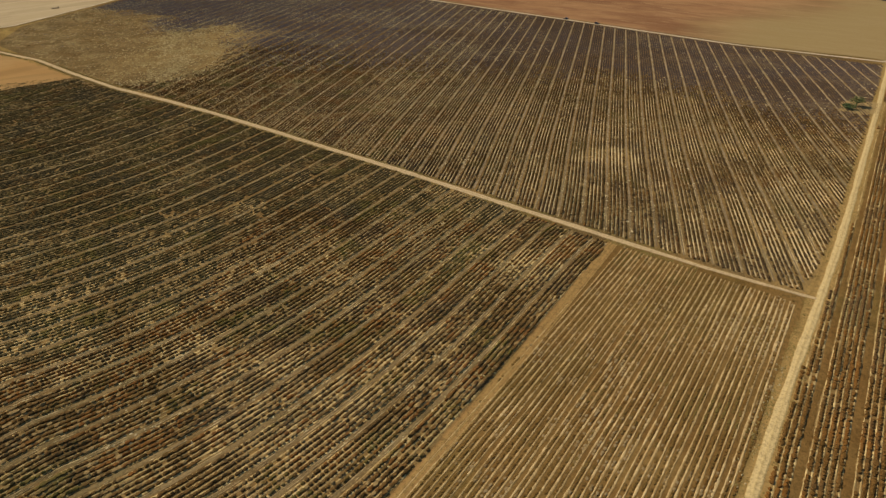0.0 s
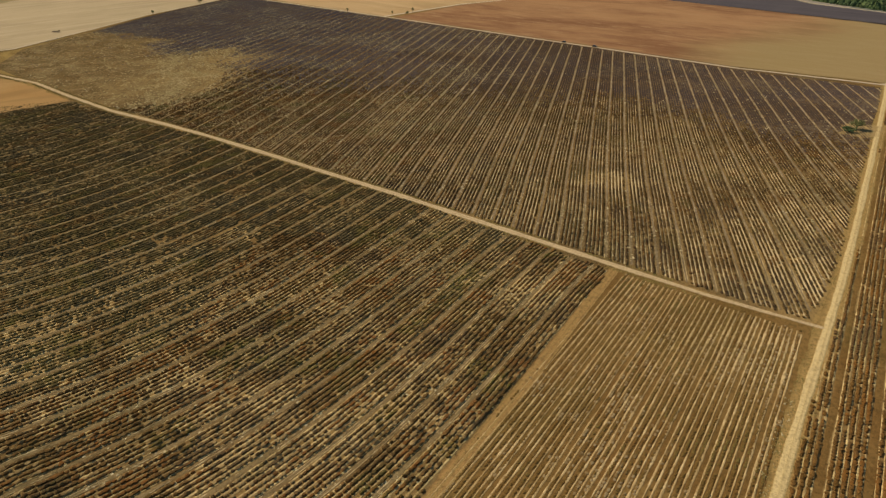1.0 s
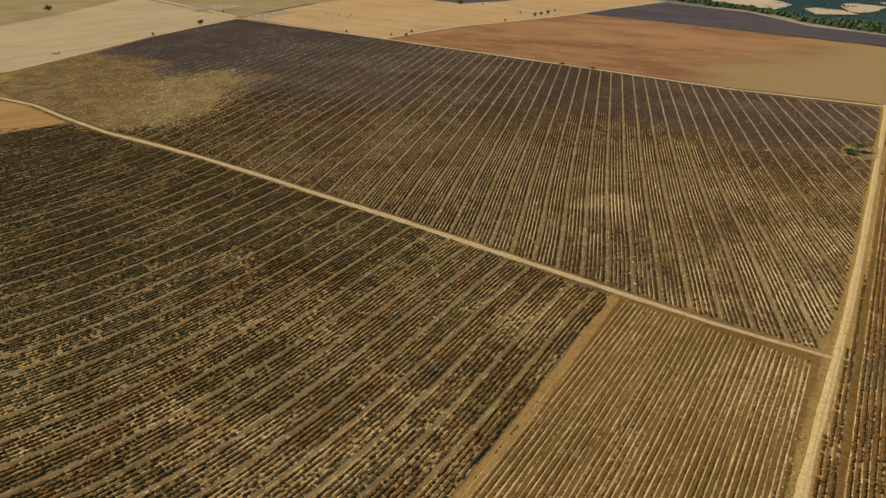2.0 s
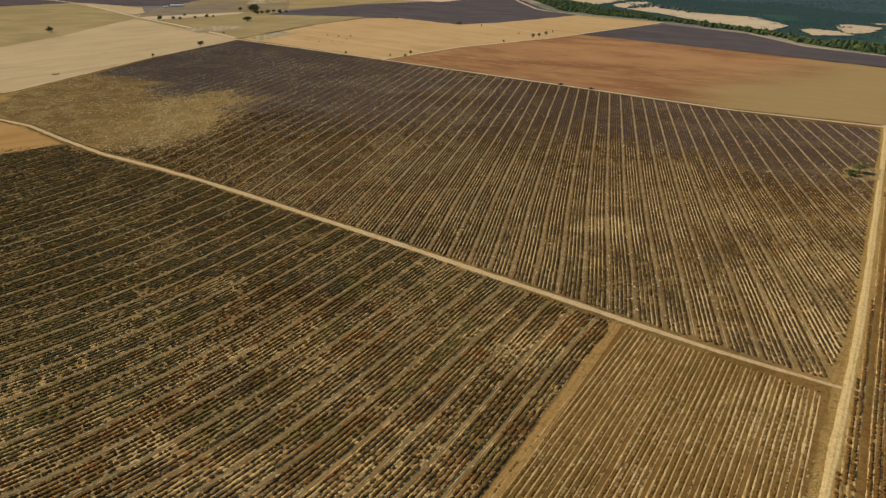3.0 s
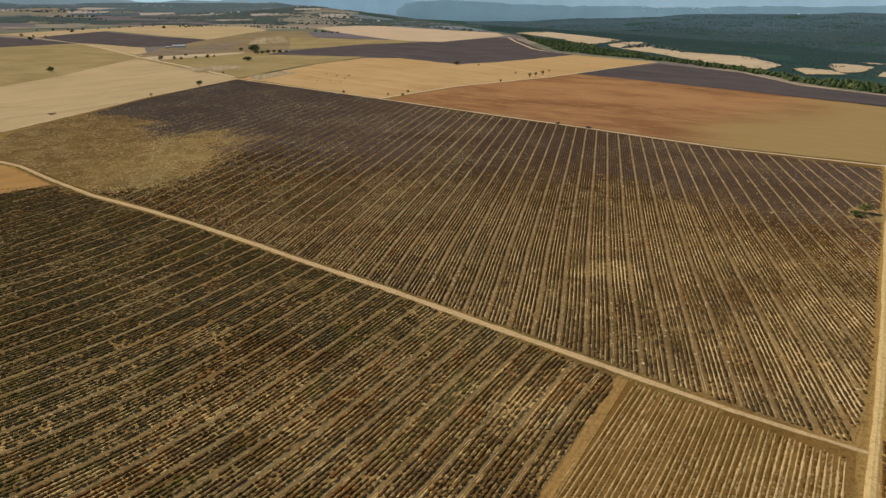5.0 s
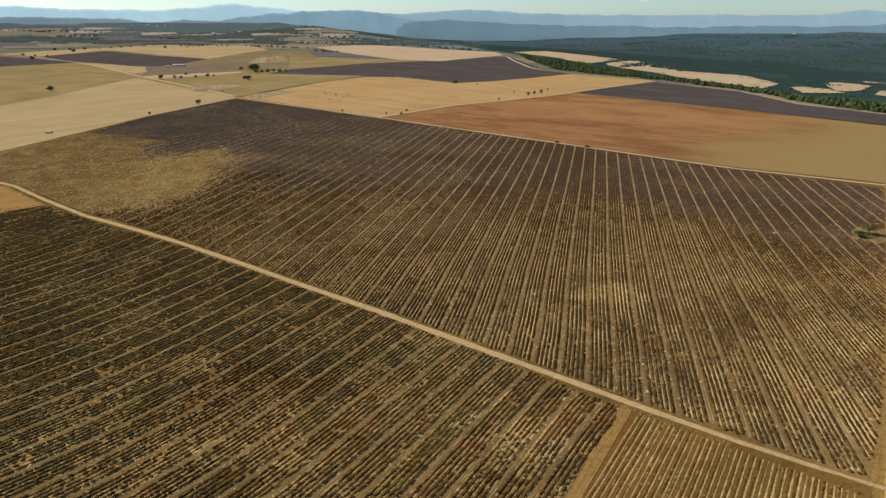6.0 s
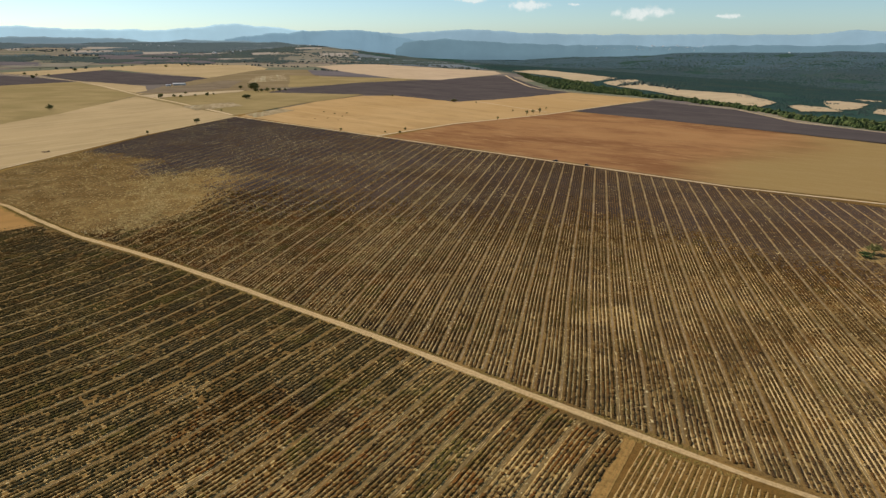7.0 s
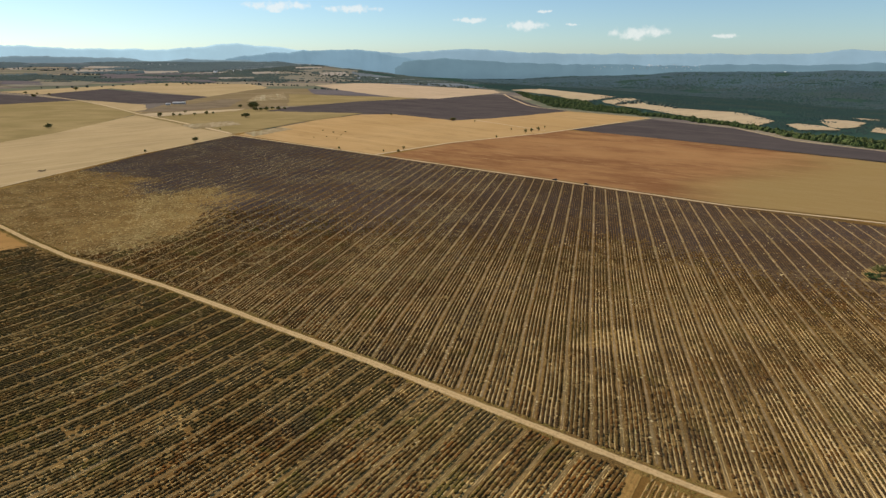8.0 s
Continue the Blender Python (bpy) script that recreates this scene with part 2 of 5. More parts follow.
mat_bush_leafy = foliage_material("leafy_lavender", (0.091, 0.064, 0.024), (0.135, 0.092, 0.031), (0.237, 0.165, 0.058), False, 0.03, (0.108, 0.078, 0.036), (0.165, 0.123, 0.031), (0.180, 0.092, 0.027), (0.340, 0.221, 0.079))
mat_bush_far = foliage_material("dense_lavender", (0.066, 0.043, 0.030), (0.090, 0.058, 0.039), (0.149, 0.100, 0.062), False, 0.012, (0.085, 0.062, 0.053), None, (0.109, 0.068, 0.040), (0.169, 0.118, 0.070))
mat_bush_slate = foliage_material("slate_lavender", (0.108, 0.083, 0.073), (0.140, 0.107, 0.090), (0.223, 0.168, 0.130), False, 0.014, (0.108, 0.087, 0.086), None, (0.119, 0.080, 0.058), (0.215, 0.157, 0.102))
mat_bush_brown = foliage_material("brown_lavender", (0.094, 0.046, 0.011), (0.186, 0.090, 0.024), (0.335, 0.179, 0.050), False, 0.03, (0.112, 0.066, 0.029), None, (0.217, 0.087, 0.018))
mat_bush_cut = foliage_material("cropped_lavender", (0.129, 0.069, 0.017), (0.208, 0.113, 0.028), (0.342, 0.195, 0.054), False, 0.03, (0.158, 0.096, 0.026), (0.165, 0.121, 0.032), (0.195, 0.087, 0.021), (0.360, 0.248, 0.113))
mat_tuft = foliage_material("dry_weed_tufts", (0.45, 0.340, 0.150), (0.80, 0.62, 0.31), (0.85, 0.68, 0.37), False, 0.05, (0.44, 0.37, 0.14))
mat_corner = foliage_material("corner_grass", (0.30, 0.210, 0.085), (0.56, 0.405, 0.170), (0.66, 0.49, 0.22), False, 0.06, (0.36, 0.270, 0.100))
mat_margin = foliage_material("margin_grass", (0.180, 0.125, 0.036), (0.34, 0.220, 0.065), (0.44, 0.29, 0.10), False, 0.06, (0.22, 0.165, 0.042))
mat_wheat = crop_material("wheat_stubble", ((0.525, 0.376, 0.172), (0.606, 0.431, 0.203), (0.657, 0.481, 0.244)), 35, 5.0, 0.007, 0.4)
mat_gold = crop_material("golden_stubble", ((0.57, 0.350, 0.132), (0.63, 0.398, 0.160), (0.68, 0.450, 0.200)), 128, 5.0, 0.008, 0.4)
# Farther copy of the golden stubble, haze bleaching put into its colour.
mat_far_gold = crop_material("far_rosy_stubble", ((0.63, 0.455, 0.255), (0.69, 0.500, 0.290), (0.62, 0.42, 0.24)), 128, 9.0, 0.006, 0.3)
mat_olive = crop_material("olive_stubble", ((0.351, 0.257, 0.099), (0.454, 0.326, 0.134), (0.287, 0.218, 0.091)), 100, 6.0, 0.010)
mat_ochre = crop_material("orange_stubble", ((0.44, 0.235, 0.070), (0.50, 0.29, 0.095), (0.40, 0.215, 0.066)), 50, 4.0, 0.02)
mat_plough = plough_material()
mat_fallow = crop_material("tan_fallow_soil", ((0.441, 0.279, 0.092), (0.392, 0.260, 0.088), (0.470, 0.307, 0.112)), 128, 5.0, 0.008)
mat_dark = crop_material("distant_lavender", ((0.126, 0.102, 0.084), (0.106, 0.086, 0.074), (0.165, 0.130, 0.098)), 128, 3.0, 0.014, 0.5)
# Far lavender, greyed by haze that is put into the colour.
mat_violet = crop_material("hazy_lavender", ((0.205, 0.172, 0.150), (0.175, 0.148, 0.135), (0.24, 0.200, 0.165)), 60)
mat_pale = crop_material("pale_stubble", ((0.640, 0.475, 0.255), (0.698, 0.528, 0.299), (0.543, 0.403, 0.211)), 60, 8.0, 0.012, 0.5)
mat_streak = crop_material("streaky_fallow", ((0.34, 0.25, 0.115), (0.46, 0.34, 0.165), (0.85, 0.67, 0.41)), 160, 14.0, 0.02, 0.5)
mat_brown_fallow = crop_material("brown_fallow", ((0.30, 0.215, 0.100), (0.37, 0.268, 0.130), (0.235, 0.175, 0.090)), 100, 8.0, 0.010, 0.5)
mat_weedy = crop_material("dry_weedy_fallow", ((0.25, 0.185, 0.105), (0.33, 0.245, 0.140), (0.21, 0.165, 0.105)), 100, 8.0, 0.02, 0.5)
# Farthest fields and woods: haze put into the base colours.
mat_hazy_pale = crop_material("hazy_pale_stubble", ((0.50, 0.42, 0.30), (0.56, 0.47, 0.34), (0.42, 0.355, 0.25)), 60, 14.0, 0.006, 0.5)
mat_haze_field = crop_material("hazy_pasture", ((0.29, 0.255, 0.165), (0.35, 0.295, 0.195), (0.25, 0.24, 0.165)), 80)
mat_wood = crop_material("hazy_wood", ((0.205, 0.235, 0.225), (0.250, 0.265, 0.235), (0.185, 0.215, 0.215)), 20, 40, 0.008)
# Valley forest: distance haze put into the base colours, bluer and paler farther off.
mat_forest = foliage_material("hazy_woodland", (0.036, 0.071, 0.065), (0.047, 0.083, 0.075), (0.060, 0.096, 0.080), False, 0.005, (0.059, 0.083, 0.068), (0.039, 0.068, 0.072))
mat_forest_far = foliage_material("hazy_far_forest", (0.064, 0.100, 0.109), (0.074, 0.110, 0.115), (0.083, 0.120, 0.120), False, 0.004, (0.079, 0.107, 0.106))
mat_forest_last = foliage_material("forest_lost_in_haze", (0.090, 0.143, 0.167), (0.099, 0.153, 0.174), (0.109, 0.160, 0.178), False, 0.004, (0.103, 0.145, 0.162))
# Plateau woods, greyed and blued in colour to stand in for haze.
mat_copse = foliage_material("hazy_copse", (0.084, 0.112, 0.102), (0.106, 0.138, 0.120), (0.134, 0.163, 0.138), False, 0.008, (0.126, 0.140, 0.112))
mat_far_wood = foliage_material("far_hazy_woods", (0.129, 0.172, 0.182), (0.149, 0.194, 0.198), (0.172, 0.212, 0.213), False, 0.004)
mat_leaf = foliage_material("oak_leaves", (0.135, 0.132, 0.045), (0.205, 0.190, 0.064), (0.285, 0.255, 0.095), False, 0.02)
mat_scrub = foliage_material("green_scrub", (0.041, 0.068, 0.026), (0.119, 0.151, 0.052), (0.176, 0.203, 0.072), False, 0.02, (0.068, 0.097, 0.044), (0.155, 0.159, 0.060))
# Hedge green paled in the colour by the same haze.
mat_hedge = foliage_material("hazy_hedge_leaves", (0.098, 0.115, 0.092), (0.127, 0.144, 0.115), (0.161, 0.172, 0.135), False, 0.012)
mat_bark = foliage_material("bark", (0.10, 0.07, 0.04), (0.12, 0.085, 0.05), (0.18, 0.13, 0.08), True)


# ---------------------------------------------------------------- mesh kit
def mesh_from(name, verts, faces, material, attributes=None, smooth_shade=False):
    me = bpy.data.meshes.new(name)
    verts, faces = np.asarray(verts, np.float32), np.asarray(faces, np.int32)
    k = faces.shape[1]
    me.vertices.add(len(verts))
    me.vertices.foreach_set("co", verts.ravel())
    me.loops.add(faces.size)
    me.loops.foreach_set("vertex_index", faces.ravel())
    me.polygons.add(len(faces))
    me.polygons.foreach_set("loop_start", np.arange(0, faces.size, k, dtype=np.int32))
    me.polygons.foreach_set("use_smooth", np.full(len(faces), smooth_shade))
    for key, values in (attributes or {}).items():
        a = me.attributes.new(key, "FLOAT", "POINT")
        a.data.foreach_set("value", np.asarray(values, np.float32))
    me.materials.append(material)
    me.update(calc_edges=True)
    return me


def grid_faces(nu, nv):
    i = np.arange((nu - 1) * (nv - 1))
    u, v = i % (nu - 1), i // (nu - 1)
    a = v * nu + u
    return np.c_[a, a + 1, a + nu + 1, a + nu]


# Where the crop is thin, and where weeds grow: shared by the soil, the straw and the bushes.
BRIGHT = [(84, 131, 10, 8), (44, 76, 13, 7), (72, 238, 17, 13), (-84, 126, 8, 9), (-94, 105, 14, 9), (-69, 113, 9, 7), (-23, 94, 12, 10), (-42, 107, 10, 7), (30, 152, 14, 11),
          (-135, 153, 14, 8), (-77, 188, 9, 8), (118, 165, 16, 22), (150, 205, 20, 16)]
DARK = [(75, 205, 7, 10), (70, 196, 9, 9), (-62, 124, 8, 5), (-22, 120, 9, 5), (-74, 97, 9, 4), (5, 126, 8, 6), (-98, 125, 10, 5), (29, 176, 7, 5), (-49, 136, 9, 6),
        (130, 225, 14, 10), (176, 285, 22, 12)]
CORNER = [(-430, 700), (-336, 575), (-273, 545), (-250, 505), (-218, 484), (-200, 496), (-188, 520), (-170, 492), (-160, 438), (-158, 392), (-165, 345), (-215, 340), (-420, 440)]


LOWER_SIDE = [(-400, -60), (-98, -60), (-12, 67), (58, 167), (24, 192), (-22, 224), (-80, 263), (-155, 311), (-240, 365), (-400, 450)]


def bald(x, y):
    """The overgrown corner of the big field, 0 to 1."""
    x, y = np.asarray(x, float), np.asarray(y, float)
    wx, wy = (fbm(x, y, 30, 31, 4) - 0.5) * 40, (fbm(x, y, 30, 47, 4) - 0.5) * 40
    total = 0.0
    for dx, dy in ((0, 0), (9, 5), (-22, 8), (6, -12), (-12, -10), (12, 0), (-40, 10), (0, 14)):
        total = total + inside(x + wx + dx, y + wy + dy, CORNER)
    return total / 8


def dense(x, y):
    """The far part of the big field, where the bushes close up."""
    line = np.interp(x, [-200, -77, 34, 106, 143, 174, 230], [440, 402, 366, 372, 330, 290, 275])
    return smooth(-65, 60, y - line + (fbm(x, y, 30, 61, 4) - 0.5) * 70)


def dryness(x, y):
    """How much pale straw lies between the bushes, 0 to 1."""
    v = 0.10 + 0.26 * smooth(0.42, 0.68, fbm(x, y, 30, 3, 4)) + 0.42 * smooth(290, 190, y) * smooth(0.36, 0.60, fbm(x, y, 18, 14, 4)) + 0.16 * (value_noise(x, y, 4, 19) - 0.5)
    for bx, by, rx, ry in BRIGHT:
        d = np.hypot((x - bx) / rx, (y - by) / ry) + (fbm(x, y, 9, 7) - 0.5) * 0.9
        v = np.maximum(v, smooth(1.15, 0.6, d))
    for bx, by, rx, ry in DARK:
        d = np.hypot((x - bx) / rx, (y - by) / ry) + (fbm(x, y, 7, 8) - 0.5) * 0.9
        v = v * smooth(0.6, 1.2, d)
    lower = inside(np.asarray(x, float), np.asarray(y, float), LOWER_SIDE)
    v = v * (1 - 0.25 * lower)
    v = v * (1 - 0.92 * dense(x, y)) * (1 - 0.8 * bald(x, y))
    pale = smooth(1.2, 0.5, np.hypot((x + 182) / 50, (y - 440) / 85) + (fbm(x, y, 22, 6) - 0.5) * 0.9)
    return np.clip(v + 0.60 * pale + 0.32 * bald(x, y) * smooth(0.36, 0.58, fbm(x, y, 13, 15, 4)), 0, 1)


def weediness(x, y):
    return np.clip(smooth(0.50, 0.68, fbm(x, y, 26, 11, 4)) * 0.7 + bald(x, y) * 0.7, 0, 1)


def patch_ground(name, left, right, nu, nv, z, material, label, category="field"):
    """A sheet ruled between two lines of the plan."""
    a, b = resample(left, nv), resample(right, nv)
    u = np.linspace(0, 1, nu)[None, :, None]
    p = (a[:, None] * (1 - u) + b[:, None] * u).reshape(-1, 2)
    x, y = p.T
    zz = z + (value_noise(x, y, 3.0, 77) - 0.5) * 0.03
    me = mesh_from(name, np.c_[x, y, zz], grid_faces(nu, nv), material, {"dry": dryness(x, y), "weedy": weediness(x, y)}, True)
    return tagged(new(name, me), label, category, kind="structure")


def ribbon(name, line, width, z, material, label, category="track", n=220, ruts=True, seed=1, taper=1.0):
    """A farm track: ragged edges, two worn ruts and a crown between them."""
    c = resample(line, n)
    t = np.gradient(c, axis=0)
    t /= np.linalg.norm(t, axis=1)[:, None]
    side = np.c_[t[:, 1], -t[:, 0]]
    across = np.array([-1.0, -0.8, -0.62, -0.40, -0.2, 0.0, 0.2, 0.40, 0.62, 0.8, 1.0])
    lift = np.array([-0.13, -0.05, 0.0, -0.04, 0.0, 0.03, 0.0, -0.04, 0.0, -0.05, -0.13]) if ruts else np.zeros(11)
    worn = np.array([0.1, 0.5, 0.95, 1.0, 0.85, 0.40, 0.85, 1.0, 0.95, 0.5, 0.1])
    s = np.arange(n, dtype=float)
    edge = 1 + (value_noise(s * 3, s * 0 + seed, 9.0, 90 + seed) - 0.5) * 0.30 + (value_noise(s * 3, s * 0 + seed, 3.5, 95 + seed) - 0.5) * 0.22
    edge = edge * np.interp(s / n, [0.0, 0.82, 1.0], [1.0, 1.0, taper])
    wander = (value_noise(s * 3, s * 0, 40.0, 120 + seed) - 0.5) * width * 0.12
    off = across[None] * width / 2 * edge[:, None] + wander[:, None]
    p = c[:, None] + side[:, None] * off[..., None]
    x, y = p.reshape(-1, 2).T
    zz = z + np.tile(lift, n) + (value_noise(x, y, 1.4, 5) - 0.5) * 0.05
    wear = np.tile(worn, n) * 0.8 + 0.2 * value_noise(x, y, 4, 8)
    me = mesh_from(name, np.c_[x, y, zz], grid_faces(11, n), material, {"dry": wear, "weedy": np.clip(0.8 - wear * 1.2, 0, 1)}, True)
    return tagged(new(name, me), label, category, kind="structure")


def flat_field(name, poly, z, material, label, category="field"):
    """A far field as a thin sheet with a slightly wavering outline."""
    bm = bmesh.new()
    ring = []
    wave = 1.3 if min(p[1] for p in poly) < 850 else 3.0
    for (x0, y0), (x1, y1) in zip(poly, poly[1:] + poly[:1]):
        for k in range(12):
            f = k / 12
            x, y = x0 + (x1 - x0) * f, y0 + (y1 - y0) * f
            j = 0 if k == 0 else 1
            ring.append(bm.verts.new((x + j * random.uniform(-wave, wave), y + j * random.uniform(-wave, wave), z)))
    f = bm.faces.new(ring)
    if f.normal.z < 0:
        f.normal_flip()
    bmesh.ops.triangulate(bm, faces=bm.faces[:])
    bmesh.ops.recalc_face_normals(bm, faces=bm.faces[:])
    for f in bm.faces:
        if f.normal.z < 0:
            f.normal_flip()
    for v in bm.verts:
        v.co.z += float(height(np.array([v.co.x]), np.array([v.co.y]))[0])
    me = bpy.data.meshes.new(name)
    bm.to_mesh(me)
    bm.free()
    me.materials.append(material)
    return tagged(new(name, me), label, category, kind="structure")


# ---------------------------------------------------------------- the ground, one sheet to the horizon
def build_ground():
    rings = np.r_[np.linspace(0, 1200, 40), np.geomspace(1230, 4950, 90)]
    turns = np.linspace(0, 2 * np.pi, 241)[:-1]
    r, a = np.meshgrid(rings, turns, indexing="ij")
    x, y = (r * np.sin(a)).ravel(), (r * np.cos(a)).ravel() + 0.0
    z = height(x, y) - 0.5
    n = len(turns)
    i = np.arange((len(rings) - 1) * n)
    k, j = i // n, i % n
    faces = np.c_[k * n + j, k * n + (j + 1) % n, (k + 1) * n + (j + 1) % n, (k + 1) * n + j][:, ::-1]
    return x, y, z, faces


gx, gy, gz, gf = build_ground()


def ground_material():
    """Stubble and grass on the plateau, woodland colour beyond the rim."""
    m, n, l, bsdf = make_material("open_country")
    p = position(n)
    cells = n.new("ShaderNodeTexVoronoi")
    cells.inputs["Scale"].default_value = 1.0
    l.new(turned(n, l, p, 30, 0.0065, 0.0030), cells.inputs["Vector"])
    tone = n.new("ShaderNodeSeparateColor")
    l.new(cells.outputs["Color"], tone.inputs[0])
    grain = noise_tex(n, l, p, 0.05, 5, 0.65)
    c = mix_colour(n, l, ramp(n, l, tone.outputs[0], 0.25, 0.45), (0.235, 0.195, 0.165), (0.36, 0.295, 0.20))
    c = mix_colour(n, l, ramp(n, l, tone.outputs[1], 0.62, 0.7), c, (0.20, 0.205, 0.135))
    c = mix_colour(n, l, ramp(n, l, grain, 0.5, 0.8), c, (0.16, 0.14, 0.08))
    wood = n.new("ShaderNodeAttribute")
    wood.attribute_name = "wooded"
    streak = noise_tex(n, l, p, 0.006, 5, 0.65)
    # The wood's green carries the forest's blue haze in its colour.
    g = mix_colour(n, l, ramp(n, l, streak, 0.4, 0.65), (0.042, 0.085, 0.070), (0.060, 0.105, 0.080))
    c = mix_colour(n, l, wood.outputs["Fac"], c, g)
    l.new(c, bsdf.inputs["Base Color"])
    bump(n, l, grain, bsdf, 0.3, 0.3)
    return m


wooded = smooth(10, 60, rim_distance(gx, gy))
ground = tagged(new("ground", mesh_from("ground", np.c_[gx, gy, gz], gf, ground_material(), {"wooded": wooded}, True)),
                "open farmland plateau falling to a wooded valley", "ground", kind="structure")

# ---------------------------------------------------------------- near fields
ROAD = [(-26, -54), (20, 10), (63, 69.8), (83, 96.5), (109, 130.5), (129, 156.5), (159, 197), (204, 259), (239, 307), (277, 360), (305, 400), (342, 452)]
TRACK = [(-420, 452), (-345, 430), (-310, 411), (-281, 396), (-240, 365), (-198, 335), (-155, 311), (-125, 293), (-80, 263), (-22, 224), (24, 192),
         (61, 166), (83, 151), (111, 134.5)]
EDGE = [(-98, -58), (-60, -2), (-11, 68), (17, 107), (57, 166)]
FAR_EDGE = [(-280, 833), (-67, 670), (114, 528), (219, 444), (300, 398)]
WEST = [(-288, 400), (-340, 440), (-359, 503), (-342, 591), (-328, 674), (-280, 833)]

patch_ground("verge", [(-700, -80), (-700, 900)], [(420, -80), (420, 900)], 90, 90, -0.05, mat_verge,
             "dry straw-coloured grass verges between the fields", "verge")
patch_ground("lavender_soil", WEST, [(108, 136.5), (127, 157), (157, 197.5), (202, 259.5), (237, 308), (298, 392)], 130, 150, 0.0, mat_soil,
             "stony brown soil under cut lavender rows")
patch_ground("lavender_soil", [(-290, -60), (-262, 330), (-236, 361)], [(-98, -60), (-58, 0), (-12, 67), (16, 107), (58, 167)], 90, 90, 0.01, mat_soil,
             "stony brown soil under dense lavender rows")
patch_ground("young_field_soil", [(-97, -60), (-57, 0), (-11, 67), (17, 107), (59, 166)], [(-29, -60), (15, 6), (62, 70), (82, 97), (108, 135)], 50, 70, 0.015, mat_soil_cut,
             "ochre soil with straw between cropped plants")
patch_ground("lavender_soil", [(-26, -58), (21.5, 10), (64.4, 69), (84.4, 96), (111, 130), (131, 156), (161, 196.5), (206, 258.5), (241, 306.5), (306, 397)],
             [(105, -58), (150, 8), (200, 69), (240, 130), (330, 290), (420, 398)], 50, 90, 0.01, mat_soil, "brown soil under lavender beside the road")
ribbon("road_verge", ROAD, 6.4, 0.07, mat_verge, "dry straw-coloured grass along the gravel road", "verge", 260, False, 9)
ribbon("road", ROAD, 2.6, 0.18, mat_road, "pale gravel farm road with two wheel ruts", "road", 260, True, 1)
ribbon("track", TRACK, 3.1, 0.17, mat_track, "pale earth track between lavender fields", "track", 260, True, 2, 0.45)

# The bare orange headland between the two near fields, with straw left along it.
ribbon("headland", [(x + 0.9, y - 0.6) for x, y in EDGE[1:]], 3.0, 0.07, mat_headland, "bare orange soil between two fields", "track", 200, False, 5)
for off, seed in ((0.5, 6), (1.5, 7), (2.7, 8)):
    ribbon("straw_line", [(x + off * 0.82, y - off * 0.57) for x, y in EDGE[1:]], 0.45, 0.10, mat_verge, "thin line of straw on bare orange soil", "straw", 400, False, seed)

# ---------------------------------------------------------------- lavender bushes
def dome(rings, sides, seed):
    """A rounded bush of unit radius and height, open below."""
    rng = np.random.default_rng(seed)
    v, f = [], []
    for k in range(rings):
        el = k / rings * math.pi / 2
        for s in range(sides):
            a = 2 * math.pi * (s + 0.5 * (k % 2)) / sides
            r = math.cos(el) ** 0.7 * rng.uniform(0.82, 1.15) * (0.86 if k == 0 else 1.0)
            v.append((r * math.cos(a), r * math.sin(a), math.sin(el) * rng.uniform(0.9, 1.12)))
    v.append((0, 0, 1.0))
    for k in range(rings - 1):
        for s in range(sides):
            a, b = k * sides + s, k * sides + (s + 1) % sides
            c, d = a + sides, b + sides
            f += [(a, b, d), (a, d, c)] if k % 2 else [(a, b, c), (b, d, c)]
    for s in range(sides):
        f.append(((rings - 1) * sides + s, (rings - 1) * sides + (s + 1) % sides, len(v) - 1))
    return np.array(v), np.array(f)


def axes(azimuth):
    a = radians(azimuth)
    return np.array([math.sin(a), math.cos(a)]), np.array([math.cos(a), -math.sin(a)])


# The rows of the lower field swing gently: distance across by group (tens) and by distance along.
SWING = {(0, 0): -134.492, (0, 1): -5.432, (0, 2): -2.976, (0, 3): 1.084, (1, 0): 88.522, (1, 1): 0.381, (1, 2): 1.461,
         (2, 0): -2.732, (2, 1): -1.235, (3, 0): -0.887}


def bend(key, k, t):
    """Distance across the field of the line at group coordinate k (whole numbers: the wheel strips), t metres along."""
    _, _, period, start, _, _ = PLANS[key]
    if key == "lower":
        u, v = k / 10, np.clip((t - 80) / 50, -1.6, 1.5)
        return sum(c * u ** i * v ** j for (i, j), c in SWING.items())
    if key == "upper":
        s = np.interp(k, [-60, -19, -10, 0, 40], [-561.0, -171.8, -86.0, start, start + 40 * period])
        return s + 1.2 * smooth(270, 200, t) - (0.3 + 0.8 * smooth(20, 120, s)) * np.exp(-((t - 325) / 55) ** 2)
    return start + k * period + 0 * t


def group_lines(key):
    """Group coordinates of the rows of one group."""
    _, _, period, _, rows, spacing = PLANS[key]
    return [0.5 + (r - (rows - 1) / 2) * spacing / period for r in range(rows)]


